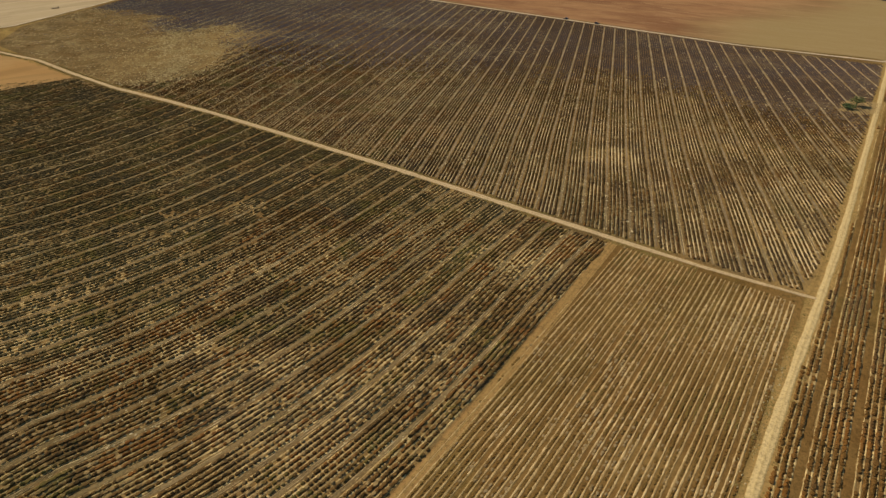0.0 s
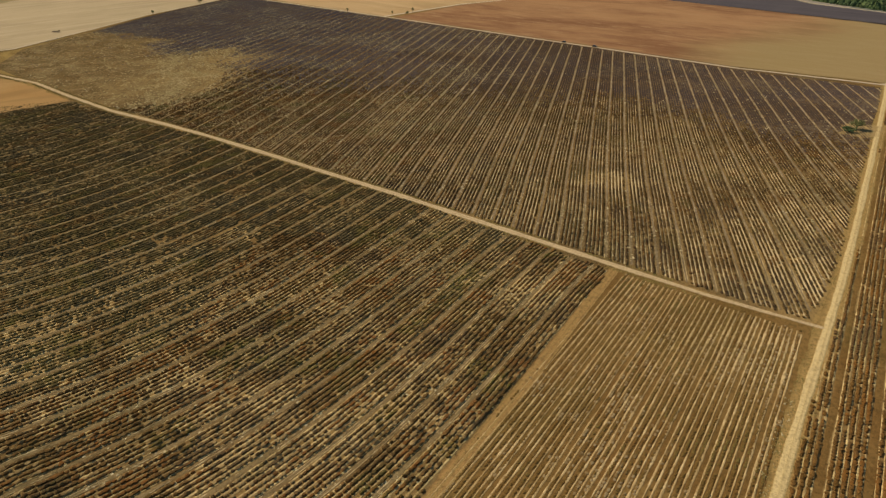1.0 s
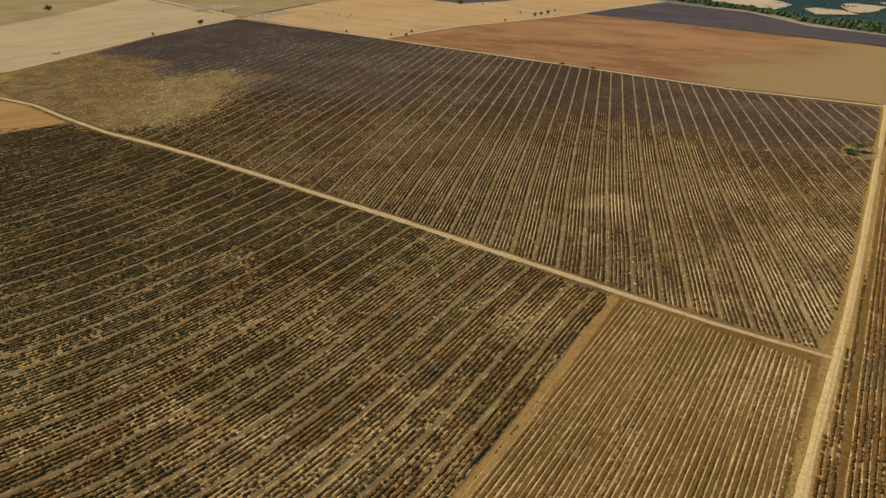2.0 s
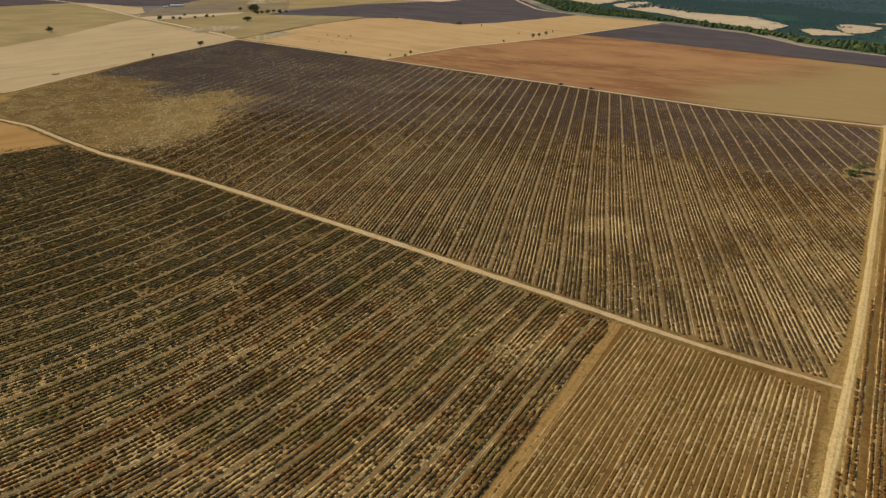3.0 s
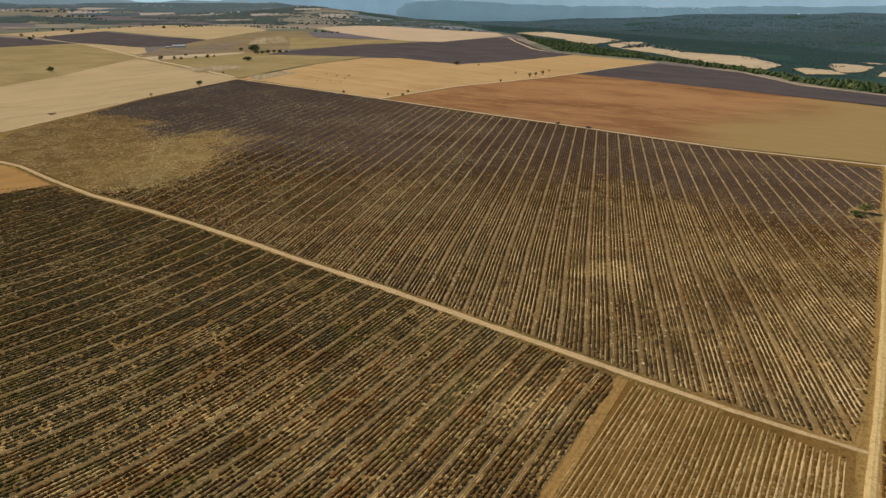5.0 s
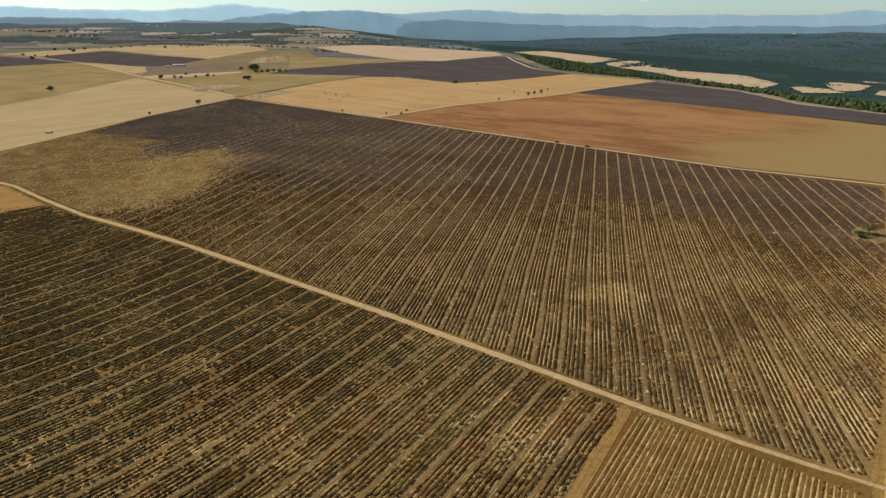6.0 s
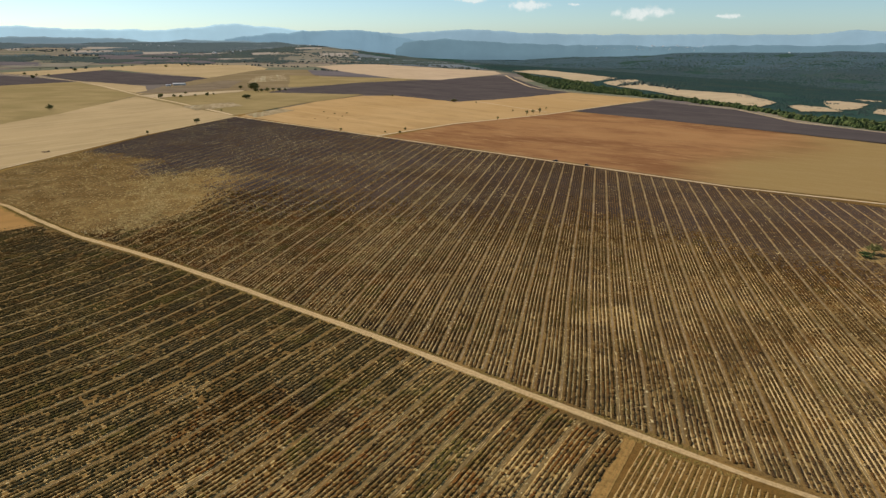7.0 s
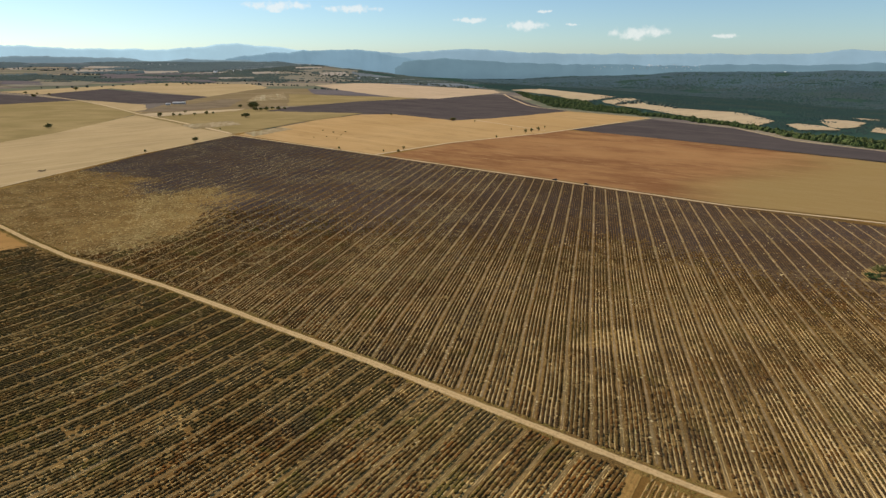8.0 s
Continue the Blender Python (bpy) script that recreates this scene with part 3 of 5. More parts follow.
def row_positions(key, step, seed):
    """Bush places: groups of rows, a wheel-wide strip between the groups."""
    poly, azimuth = PLANS[key][:2]
    rng = np.random.default_rng(seed)
    along, across = axes(azimuth)
    p = np.array(poly, float)
    t0, t1 = (p @ along).min(), (p @ along).max()
    ks = np.array([g + o for g in range(-60, 48) for o in group_lines(key)])
    k, t = np.meshgrid(ks, np.arange(t0, t1, step), indexing="ij")
    k, t = k.ravel(), t.ravel()
    t = t + rng.uniform(-0.2, 0.2, t.shape) * step
    s = bend(key, k, t)
    s = s + (value_noise(np.round(k * 10) * 3.1, t, 14, seed) - 0.5) * 0.3 + rng.normal(0, 0.04, s.shape)
    xy = s[:, None] * across + t[:, None] * along
    keep = inside(xy[:, 0], xy[:, 1], poly)
    return xy[keep], rng


def plant(name, xy, z, size, tall, rng, template, material, label, category, azimuth=None):
    """One object of many bushes; with an azimuth they stretch along their row."""
    tv, tf = template
    n = len(xy)
    turn = rng.uniform(0, 2 * np.pi, n)
    c, s = np.cos(turn), np.sin(turn)
    v = np.empty((n, len(tv), 3), np.float32)
    jit = rng.uniform(0.80, 1.20, (n, len(tv)))
    dx = (tv[:, 0] * c[:, None] - tv[:, 1] * s[:, None]) * size[:, None] * jit
    dy = (tv[:, 0] * s[:, None] + tv[:, 1] * c[:, None]) * size[:, None] * jit
    if azimuth is not None:
        a = radians(azimuth)
        along, across = dx * math.sin(a) + dy * math.cos(a), dx * math.cos(a) - dy * math.sin(a)
        along, across = along * 1.16, across * 0.88
        dx, dy = along * math.sin(a) + across * math.cos(a), along * math.cos(a) - across * math.sin(a)
    v[..., 0], v[..., 1] = dx + xy[:, :1], dy + xy[:, 1:]
    v[..., 2] = tv[:, 2] * tall[:, None] * jit + z
    f = (tf[None] + np.arange(n)[:, None, None] * len(tv)).reshape(-1, 3)
    return tagged(new(name, mesh_from(name, v.reshape(-1, 3), f, material)), label, category, kind="stuff")


def row_lines(name, key, offsets, width, z, crown, material, label, keep, dry_at, seed, pace=1.6):
    """Long low ribbons that follow the rows: grass strips, straw litter."""
    poly, azimuth = PLANS[key][:2]
    along, across = axes(azimuth)
    p = np.array(poly, float)
    t = np.arange((p @ along).min(), (p @ along).max(), pace)
    vs, fs, dry, weed, count = [], [], [], [], 0
    for k in [g + o for g in range(-60, 48) for o in offsets]:
        mid = bend(key, k, t) + (value_noise(t * 0 + k * 31, t, 14, seed) - 0.5) * 0.3
        x, y = mid * across[0] + t * along[0], mid * across[1] + t * along[1]
        ok = inside(x, y, poly)
        if not ok.any():
            continue
        share = keep(x, y)
        ok &= share > (0.4 * value_noise(t, t * 0 + k * 130, 12.0, seed + 2) + 0.4 * value_noise(t, t * 0 + k * 170, 1.8, seed + 3)) * 0.85
        half = width / 2 * (0.7 + 0.6 * value_noise(t, t * 0 + k * 70, 5.0, seed + 1)) * np.clip(0.45 + 0.6 * share, 0, 1.1)
        half = half * (0.62 + 0.76 * value_noise(t, t * 0 + k * 30, 1.2, seed + 9))
        if not ok.any():
            continue
        rows = []
        for u, h in ((-1, -0.04), (0, crown), (1, -0.04)):
            rows.append(np.c_[x + across[0] * half * u, y + across[1] * half * u, np.full(len(t), z + h)])
        v = np.stack(rows, 1).reshape(-1, 3)
        i = np.nonzero(ok[:-1] & ok[1:])[0]
        base = count + i * 3
        fs += [np.c_[base, base + 1, base + 4, base + 3], np.c_[base + 1, base + 2, base + 5, base + 4]]
        vs.append(v)
        dry.append(np.repeat(np.clip(dry_at(x, y), 0, 1.2), 3))
        weed.append(np.repeat(weediness(x, y), 3))
        count += len(v)
    me = mesh_from(name, np.concatenate(vs), np.concatenate(fs), material, {"dry": np.concatenate(dry), "weedy": np.concatenate(weed)}, True)
    return tagged(new(name, me), label, "litter" if crown > 0.03 else "grass", kind="stuff")


UPPER = [(108.5, 138.5), (121, 152), (138, 172.5), (159, 202), (183, 235), (211.5, 273), (244, 320), (259, 339), (294, 389), (217, 441), (113, 525), (-68, 667), (-279, 829), (-325, 674), (-339, 591), (-355, 503), (-336, 443),
         (-283, 401), (-238, 368), (-196, 338), (-152, 313), (-78, 265), (-20, 226), (26, 194), (63, 168)]
LOWER = [(-97, -56), (-57, 2), (-12, 68), (16, 108), (56, 164.8), (22.2, 190.7), (-23.8, 222.7), (-81.8, 260.7), (-126.8, 290.7), (-156.8, 307.7), (-199.8, 332), (-236, 358), (-290, 328), (-290, -56)]
YOUNG = [(-94, -56), (-54, 3), (-10, 68), (18, 107), (60, 163), (104, 133), (80, 98), (60, 71), (12, 5), (-31, -56)]
BESIDE = [(-23, -56), (23, 10), (64.2, 68.5), (84.2, 95.5), (110.5, 129.8), (131, 155.2), (161, 195.8), (206, 257.8), (241, 305.8), (303, 394.5), (345, 397), (295, 310), (200, 150), (140, 69), (110, 10), (70, -56)]
PLANS = {  # outline, azimuth, period, first strip, rows in a group, row spacing
    "upper": (UPPER, 14.7, 8.66, 1.2, 5, 1.44),
    "lower": (LOWER, 42.5, 8.9, 0.0, 5, 1.47),
    "young": (YOUNG, 36.1, 8.54, 3.9, 5, 1.55),
    "beside": (BESIDE, 36.0, 8.60, 16.6, 5, 1.36),
}


def gaps(key):
    """Group coordinates midway between the rows of a group, and just outside its outer rows."""
    _, _, period, _, rows, spacing = PLANS[key]
    first, last = (0, rows - 1) if key == "upper" else (-1, rows)
    return [0.5 + (r - (rows - 2) / 2) * spacing * (0.92 if r in (-1, rows - 1) else 1.0) / period for r in range(first, last)]


def strips(key, z, label, width, keep=lambda x, y: x * 0 + 1.0, material=None):
    def tone(x, y):
        return 0.12 + 0.7 * value_noise(x, y, 6, 4) + 0.25 * dense(x, y) + 0.1 * smooth(90, 170, x) * smooth(230, 320, y) - 0.2 * smooth(260, 180, y) + 0.15 * smooth(140, 200, y) * (x < 0)
    return row_lines("grass_strip", key, [0.0], width, z, 0.02, material or mat_strip, label, keep, tone, 5)


def litter(key, z, label, width, keep, tone, seed, material=None):
    return row_lines("straw_lines", key, gaps(key), width, z, 0.08, material or mat_straw, label, keep, tone, seed, 0.6)


def thin(xy, rng, amount):
    """Drops bushes in the dry patches and in the overgrown corner; returns places and vigour."""
    x, y = xy.T
    d, b = dryness(x, y), bald(x, y)
    b = smooth(0.1, 0.8, b)
    vigour = 1 - 0.16 * d + 0.10 * dense(x, y) - 0.3 * b
    holes = smooth(0.66, 0.82, fbm(x, y, 6, 51, 2))
    keep = rng.uniform(0, 1, len(xy)) > np.clip(amount + 0.03 * d + 0.94 * b + 0.25 * holes, 0, 0.9995)
    return xy[keep], vigour[keep]


def rows_of(key, step, seed, amount):
    xy, rng = row_positions(key, step, seed)
    xy, vig = thin(xy, rng, amount)
    return xy, vig, rng


fresh = lambda x, y: smooth(1.3, 0.5, np.hypot((x - 86) / 17, (y - 126) / 14) + (fbm(x, y, 12, 36) - 0.5) * 0.9)   # new straw by the crossing
bright = lambda x, y: dryness(x, y) * (1 - bald(x, y))
speckle = lambda x, y: 0.75 * smooth(0.45, 0.85, value_noise(x, y, 1.7, 29)) + 0.35 * value_noise(x, y, 14, 30) - 0.12
strips("upper", 0.05, "grey-tan trodden grass strips between groups of rows", 0.76,
       lambda x, y: (1 - 0.9 * bald(x, y)) * (0.32 + 0.68 * smooth(-140, 30, x)) * (1 - 0.7 * smooth(370, 470, y) * smooth(10, -70, x)))
strips("lower", 0.07, "grey-tan trodden grass strips between groups of rows", 1.0,
       lambda x, y: 1 - 0.55 * smooth(100, 170, y) * smooth(30, -50, x), mat_strip_tan)
strips("beside", 0.08, "brown bare strips between groups of rows", 1.6, material=mat_soil_cut)
for key, z in (("lower", 0.11), ("upper", 0.09)):
    row_lines("straw_lines", key, [-0.045, 0.045], 0.34, z, 0.05, mat_straw, "straw caught in the grass of the wheel strips",
              lambda x, y: (0.36 - 0.12 * smooth(150, 260, y)) * (1 - 0.9 * bald(x, y)), lambda x, y: speckle(x, y), 26 if key == "lower" else 27, 0.9)
litter("upper", 0.05, "pale straw litter between lavender rows", 0.46,
       lambda x, y: (0.50 + 0.5 * bright(x, y)) * (1 - 0.95 * dense(x, y)) * (1 - bald(x, y)), lambda x, y: speckle(x, y) + 1.0 * bright(x, y), 21)
litter("lower", 0.07, "golden straw litter between lavender rows", 0.48,
       lambda x, y: (0.46 + 0.75 * bright(x, y)) * (1 - 0.55 * smooth(110, 190, y) * smooth(20, -60, x)), lambda x, y: speckle(x, y) + 1.0 * bright(x, y), 22, mat_field_straw)
litter("young", 0.08, "pale straw litter between young rows", 0.48, lambda x, y: 0.60 + 0.45 * fresh(x, y) + 0.15 * smooth(115, 80, y), lambda x, y: 0.12 + 0.15 * smooth(115, 80, y) + 0.9 * speckle(x, y) + 0.9 * fresh(x, y), 23, mat_gold_straw)
litter("beside", 0.08, "pale straw litter between lavender rows", 0.40, lambda x, y: 0.66 + 0.4 * bright(x, y), lambda x, y: 0.2 + speckle(x, y), 24, mat_field_straw)

medium, sparse, coarse = dome(2, 6, 2), dome(2, 4, 4), dome(1, 6, 3)
xy, vig, rng = rows_of("upper", 1.02, 1, 0.02)
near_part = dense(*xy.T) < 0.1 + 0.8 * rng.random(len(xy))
# Bushes on the west side take the paler of each pair of materials.
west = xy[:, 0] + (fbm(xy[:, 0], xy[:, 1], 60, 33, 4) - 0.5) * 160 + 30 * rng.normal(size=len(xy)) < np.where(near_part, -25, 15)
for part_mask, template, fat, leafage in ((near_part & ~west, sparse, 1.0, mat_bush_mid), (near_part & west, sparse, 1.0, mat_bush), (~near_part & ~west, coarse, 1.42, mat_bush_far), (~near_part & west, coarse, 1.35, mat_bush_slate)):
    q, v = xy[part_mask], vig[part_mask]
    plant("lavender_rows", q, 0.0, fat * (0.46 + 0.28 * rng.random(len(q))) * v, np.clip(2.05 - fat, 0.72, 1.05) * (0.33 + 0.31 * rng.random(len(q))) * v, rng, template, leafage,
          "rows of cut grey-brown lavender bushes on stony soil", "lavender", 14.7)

# The bushes of the lower field; those at its near end stand as single things.
xy, vig, rng = rows_of("lower", 1.02, 2, 0.02)
single = (xy[:, 0] > -46) & (xy[:, 0] < -12) & (xy[:, 1] > 66) & (xy[:, 1] < 84)
single &= np.cumsum(single) <= 300
x, y = xy.T
leafy = y + (fbm(x, y, 45, 91, 4) - 0.5) * 90 > np.interp(x, [-290, -134, -79, -60, 60], [75, 112, 142, 190, 190])
for part_mask, leafage, label in ((~leafy, mat_bush, "dense rows of brown cut lavender bushes"), (leafy, mat_bush_leafy, "dense rows of dark slate-green lavender bushes")):
    part_mask = part_mask & ~single
    q, v = xy[part_mask], vig[part_mask]
    far_end = q[:, 1] > 170 + 60 * rng.random(len(q))
    for end, template in ((~far_end, medium), (far_end, sparse)):
        k = end.sum()
        if k:
            plant("lavender_rows", q[end], 0.02, (1.14 if leafage is mat_bush_leafy else 1.0) * (0.50 + 0.26 * rng.random(k)) * v[end], (0.36 + 0.30 * rng.random(k)) * v[end], rng, template, leafage, label, "lavender", 42.5)
shapes = []
for k in range(8):
    tv, tf = dome(4, 9, 40 + k)
    shapes.append(mesh_from("lavender_bush", tv * (0.56, 0.56, 0.52), tf, mat_bush_one))
for k, ((x, y), v) in enumerate(zip(xy[single], vig[single])):
    ob = new("lavender_bush", shapes[k % 8])
    ob.matrix_world = pose(x, y, 0.02, 0, 0, 47 * k % 360) @ Matrix.Diagonal((v, v, v, 1))
    tagged(ob, "cut lavender bush, grey-brown dome on dry soil", "lavender", "lavender bushes in rows")

xy, vig, rng = rows_of("young", 1.02, 3, 0.06)
plant("cropped_rows", xy, 0.04, (0.40 + 0.18 * rng.random(len(xy))) * vig, (0.13 + 0.11 * rng.random(len(xy))) * vig, rng, medium, mat_bush_cut,
      "rows of low cropped brown plants on ochre soil", "lavender", 36.1)
xy, vig, rng = rows_of("beside", 1.05, 4, 0.03)
plant("lavender_rows", xy, 0.03, (0.52 + 0.26 * rng.random(len(xy))) * vig, (0.36 + 0.22 * rng.random(len(xy))) * vig, rng, sparse, mat_bush_brown,
      "rows of dark brown lavender beside the gravel road", "lavender", 36.0)


CORNER_FRINGE = [(-430, 730), (-320, 600), (-262, 560), (-240, 530), (-200, 530), (-175, 545), (-140, 500), (-122, 440), (-120, 385), (-135, 325), (-215, 325), (-430, 430)]


def fringe(x, y):
    """The overgrown corner with a ragged edge that thins out between the rows."""
    near = 0.0
    for k in range(8):
        near = near + bald(x - 26 * math.sin(k * 0.785), y - 26 * math.cos(k * 0.785)) / 8
    return np.maximum(bald(x, y), 0.8 * near)


def tufts(name, poly, count, seed, size, chance, label, lift=1.0, leaf=None):
    """Pale dry weeds scattered among the rows."""
    rng = np.random.default_rng(seed)
    p = np.array(poly)
    x, y = rng.uniform(p[:, 0].min(), p[:, 0].max(), count), rng.uniform(p[:, 1].min(), p[:, 1].max(), count)
    ok = inside(x, y, poly) & (inside(x, y, UPPER) | (poly is not CORNER_FRINGE)) & (rng.random(count) < chance(x, y))
    q = np.c_[x, y][ok]
    return plant(name, q, 0.03, size * (0.6 + 0.8 * rng.random(len(q))), lift * size * (0.9 + 0.8 * rng.random(len(q))), rng, dome(1, 5, seed), leaf or mat_tuft, label, "weeds")


tufts("dry_weeds", LOWER, 42000, 71, 0.36, lambda x, y: (0.08 + 0.7 * smooth(0.48, 0.66, fbm(x, y, 24, 82, 4))) * (1 - 0.3 * smooth(150, 200, y)), "pale dry weed tufts among lavender", 0.3)
tufts("dry_weeds", UPPER, 150000, 72, 0.48, lambda x, y: 0.06 + 0.22 * smooth(0.44, 0.62, fbm(x, y, 20, 86, 4)) * smooth(420, 340, y) + (0.10 + 0.9 * smooth(0.46, 0.64, fbm(x, y, 30, 83, 4))) * smooth(270, 330, y) * smooth(90, 20, x) * (1 - bald(x, y)),
      "pale dry weed tufts among lavender", 0.3)
tufts("dry_weeds", [(59, 72.3), (79.5, 99.5), (88, 111), (90, 109.5), (81.6, 97.6), (61.3, 70.6)], 2500, 73, 0.22, lambda x, y: x * 0 + 0.4, "straw-coloured weeds along the road edge")


def edge_weeds(line, inner, outer, count, seed, size, label):
    """Weeds in the margins of a track."""
    rng = np.random.default_rng(seed)
    c = resample(line, count)
    t = np.gradient(c, axis=0)
    t /= np.linalg.norm(t, axis=1)[:, None]
    off = rng.choice([-1.0, 1.0], count) * (inner + (outer - inner) * rng.random(count) ** 1.5)
    q = c + np.c_[t[:, 1], -t[:, 0]] * off[:, None] + rng.normal(0, 0.3, c.shape)
    q = q[fbm(q[:, 0], q[:, 1], 12, seed, 3) > 0.40]
    return plant("dry_weeds", q, 0.05, size * (0.5 + 0.9 * rng.random(len(q))), size * (0.2 + 0.35 * rng.random(len(q))), rng, dome(1, 5, seed), mat_margin, label, "weeds")


edge_weeds(TRACK[1:-1], 1.7, 3.4, 7000, 75, 0.34, "olive and straw weeds along the earth track")
edge_weeds(ROAD, 1.35, 3.6, 8000, 76, 0.26, "olive and straw weeds along the gravel road")
tufts("dry_weeds", CORNER_FRINGE, 110000, 77, 0.72, lambda x, y: fringe(x, y) * (0.12 + 0.88 * smooth(-250, -195, x + 0.35 * (y - 450))) * (0.10 + 0.75 * smooth(0.42, 0.58, fbm(x, y, 11, 84, 4))), "golden and olive tufts in the overgrown corner", 0.16, mat_corner)
tufts("dry_weeds", CORNER_FRINGE, 12000, 78, 0.62, lambda x, y: fringe(x, y) * smooth(0.50, 0.66, fbm(x, y, 24, 85, 4)) * (0.3 + 0.7 * smooth(-235, -290, x)), "rust-brown dead plants in the overgrown corner", 0.35, mat_bush)

# ---------------------------------------------------------------- far fields
FIELDS = []


def far_field(name, outline, material, label):
    FIELDS.append((name, outline, material, label))


far_field("stubble_field", [(-282, 838), (-332, 676), (-346, 592), (-364, 503), (-600, 430), (-700, 700), (-555, 770), (-544, 864), (-558, 1124), (-300, 862)],
          mat_wheat, "pale tan wheat stubble beyond the lavender")
far_field("olive_field", [(-973, 1339), (-867, 1450), (-585, 1150), (-556, 883), (-563, 780), (-800, 900)], mat_olive, "olive-brown mown field")
far_field("dark_lavender_field", [(-1223, 1679), (-1053, 1585), (-885, 1468), (-985, 1354), (-1400, 1500)], mat_dark, "distant dark purple-grey lavender field")
far_field("dark_lavender_field", [(-1174, 1747), (-1126, 1884), (-1117, 1977), (-850, 1748), (-602, 1588), (-603, 1471), (-616, 1403), (-706, 1386), (-901, 1507)], mat_dark, "distant dark purple-grey lavender field")
far_field("stubble_field", [(-1317, 1806), (-1211, 2056), (-1050, 2339), (-715, 2250), (-594, 2055), (-547, 1632), (-584, 1575), (-1077, 1987), (-1113, 1690)],
          mat_wheat, "long pale stubble field")
far_field("stubble_field", [(-564, 1156), (-660, 1338), (-864, 1471), (-700, 1290)], mat_wheat, "narrow tan stubble beside the farm track")
far_field("olive_field", [(-564, 1156), (-597, 1338), (-591, 1588), (-583, 1954), (-427, 1954), (-357, 1752), (-325, 1353), (-406, 1253)], mat_brown_fallow,
          "brown weedy fallow field with pale streaks")
far_field("fallow_field", [(-585, 1194), (-579, 1297), (-545, 1340), (-538, 1490), (-493, 1472), (-468, 1297), (-505, 1206)], mat_weedy, "brown weedy fallow beside the barn")
far_field("pale_field", [(-275, 857), (-241, 923), (-214, 902), (-248, 822)], mat_streak, "pale mown streaks in the fallow")
far_field("pale_field", [(-396, 953), (-351, 1001), (-319, 961), (-361, 910)], mat_streak, "pale mown streaks in the fallow")
far_field("pale_field", [(-454, 1437), (-493, 1632), (-450, 1729), (-384, 1508)], mat_streak, "pale mown streaks in the fallow")
far_field("pale_field", [(-558, 1130), (-402, 1235), (-404, 1200), (-500, 1090)], mat_pale, "pale strip of stubble under scattered trees")
far_field("fallow_field", [(-545, 1117), (-402, 1200), (-259, 1280), (-165, 1134), (-241, 1009), (-288, 862)], mat_olive, "dry fallow with scattered trees")
far_field("golden_field", [(-275, 838), (-206, 1026), (-142, 1123), (-79, 1123), (24, 1026), (94, 1053), (251, 1190), (376, 1053), (149, 850), (20, 764), (-67, 674)],
          mat_gold, "golden wheat stubble field")
far_field("olive_field", [(-318, 1323), (-405, 1679), (-128, 1568), (-37, 1489)], mat_olive, "olive strip between lavender fields")
far_field("dark_lavender_field", [(-330, 1191), (-307, 1280), (-184, 1434), (-24, 1526), (146, 1677), (189, 1631), (209, 1279), (251, 1190), (95, 1062), (24, 1030),
          (-80, 1138), (-168, 1160)], mat_dark, "broad dark purple lavender field")
far_field("golden_field", [(-444, 2167), (-288, 2385), (164, 1891), (169, 1751), (-10, 1526), (-115, 1587), (-271, 1833)], mat_far_gold, "far golden stubble field")
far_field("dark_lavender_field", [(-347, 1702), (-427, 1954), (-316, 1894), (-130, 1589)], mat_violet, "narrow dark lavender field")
far_field("ploughed_field", [(-56, 666), (20, 759), (188, 888), (244, 850), (361, 730), (463, 620), (520, 560), (420, 420), (310, 400), (221, 448), (116, 533)],
          mat_plough, "red-brown ploughed field turning tan")
far_field("dark_lavender_field", [(198, 895), (369, 1034), (448, 908), (457, 778), (513, 688), (560, 620), (520, 565), (465, 625), (361, 734), (230, 862)], mat_dark,
          "dark lavender field along the tree belt")
far_field("pale_field", [(230, 1891), (339, 1970), (470, 1630), (342, 1435), (319, 1633)], mat_pale, "pale bleached stubble below the rim")
far_field("pale_field", [(389, 1395), (404, 1460), (515, 1620), (503, 1535), (399, 1350)], mat_pale, "pale bleached stubble below the rim")
far_field("pale_field", [(395, 1320), (482, 1450), (499, 1252), (577, 1170), (562, 1019), (506, 953), (462, 1025), (433, 1214)], mat_pale,
          "pale bleached stubble below the rim")
far_field("pale_field", [(540, 893), (559, 949), (581, 964), (592, 930), (590, 894)], mat_pale, "small pale clearing among trees")
far_field("pale_field", [(672, 1044), (705, 1062), (716, 1010), (660, 950), (629, 921), (604, 915), (643, 994)], mat_pale, "pale terraced clearing among trees")
far_field("pale_field", [(798, 1151), (826, 1130), (795, 1090), (778, 1110)], mat_pale, "thin pale clearing among trees")
far_field("pale_field", [(626, 869), (675, 927), (700, 925), (640, 834)], mat_pale, "small pale clearing among trees")
far_field("ochre_field", [(-262, 328), (-233, 353), (-285, 392), (-330, 415), (-420, 440), (-420, 330)], mat_ochre, "bare orange-tan stubble beside the track")


def spread(poly, by):
    """The outline pushed out a little, to close the seams between far fields."""
    cx, cy = sum(p[0] for p in poly) / len(poly), sum(p[1] for p in poly) / len(poly)
    return [(x + by * (x - cx) / math.hypot(x - cx, y - cy), y + by * (y - cy) / math.hypot(x - cx, y - cy)) for x, y in poly]


for n_field, (fname, poly, mat, label) in enumerate(FIELDS):
    if min(p[1] for p in poly) > 850 or fname == "olive_field":
        poly = spread(poly, 22.0 if fname in ("olive_field", "fallow_field") else 9.0)
    flat_field(fname, poly, 0.10 + 0.012 * n_field + (0.25 if fname == "pale_field" else 0.0), mat, label)


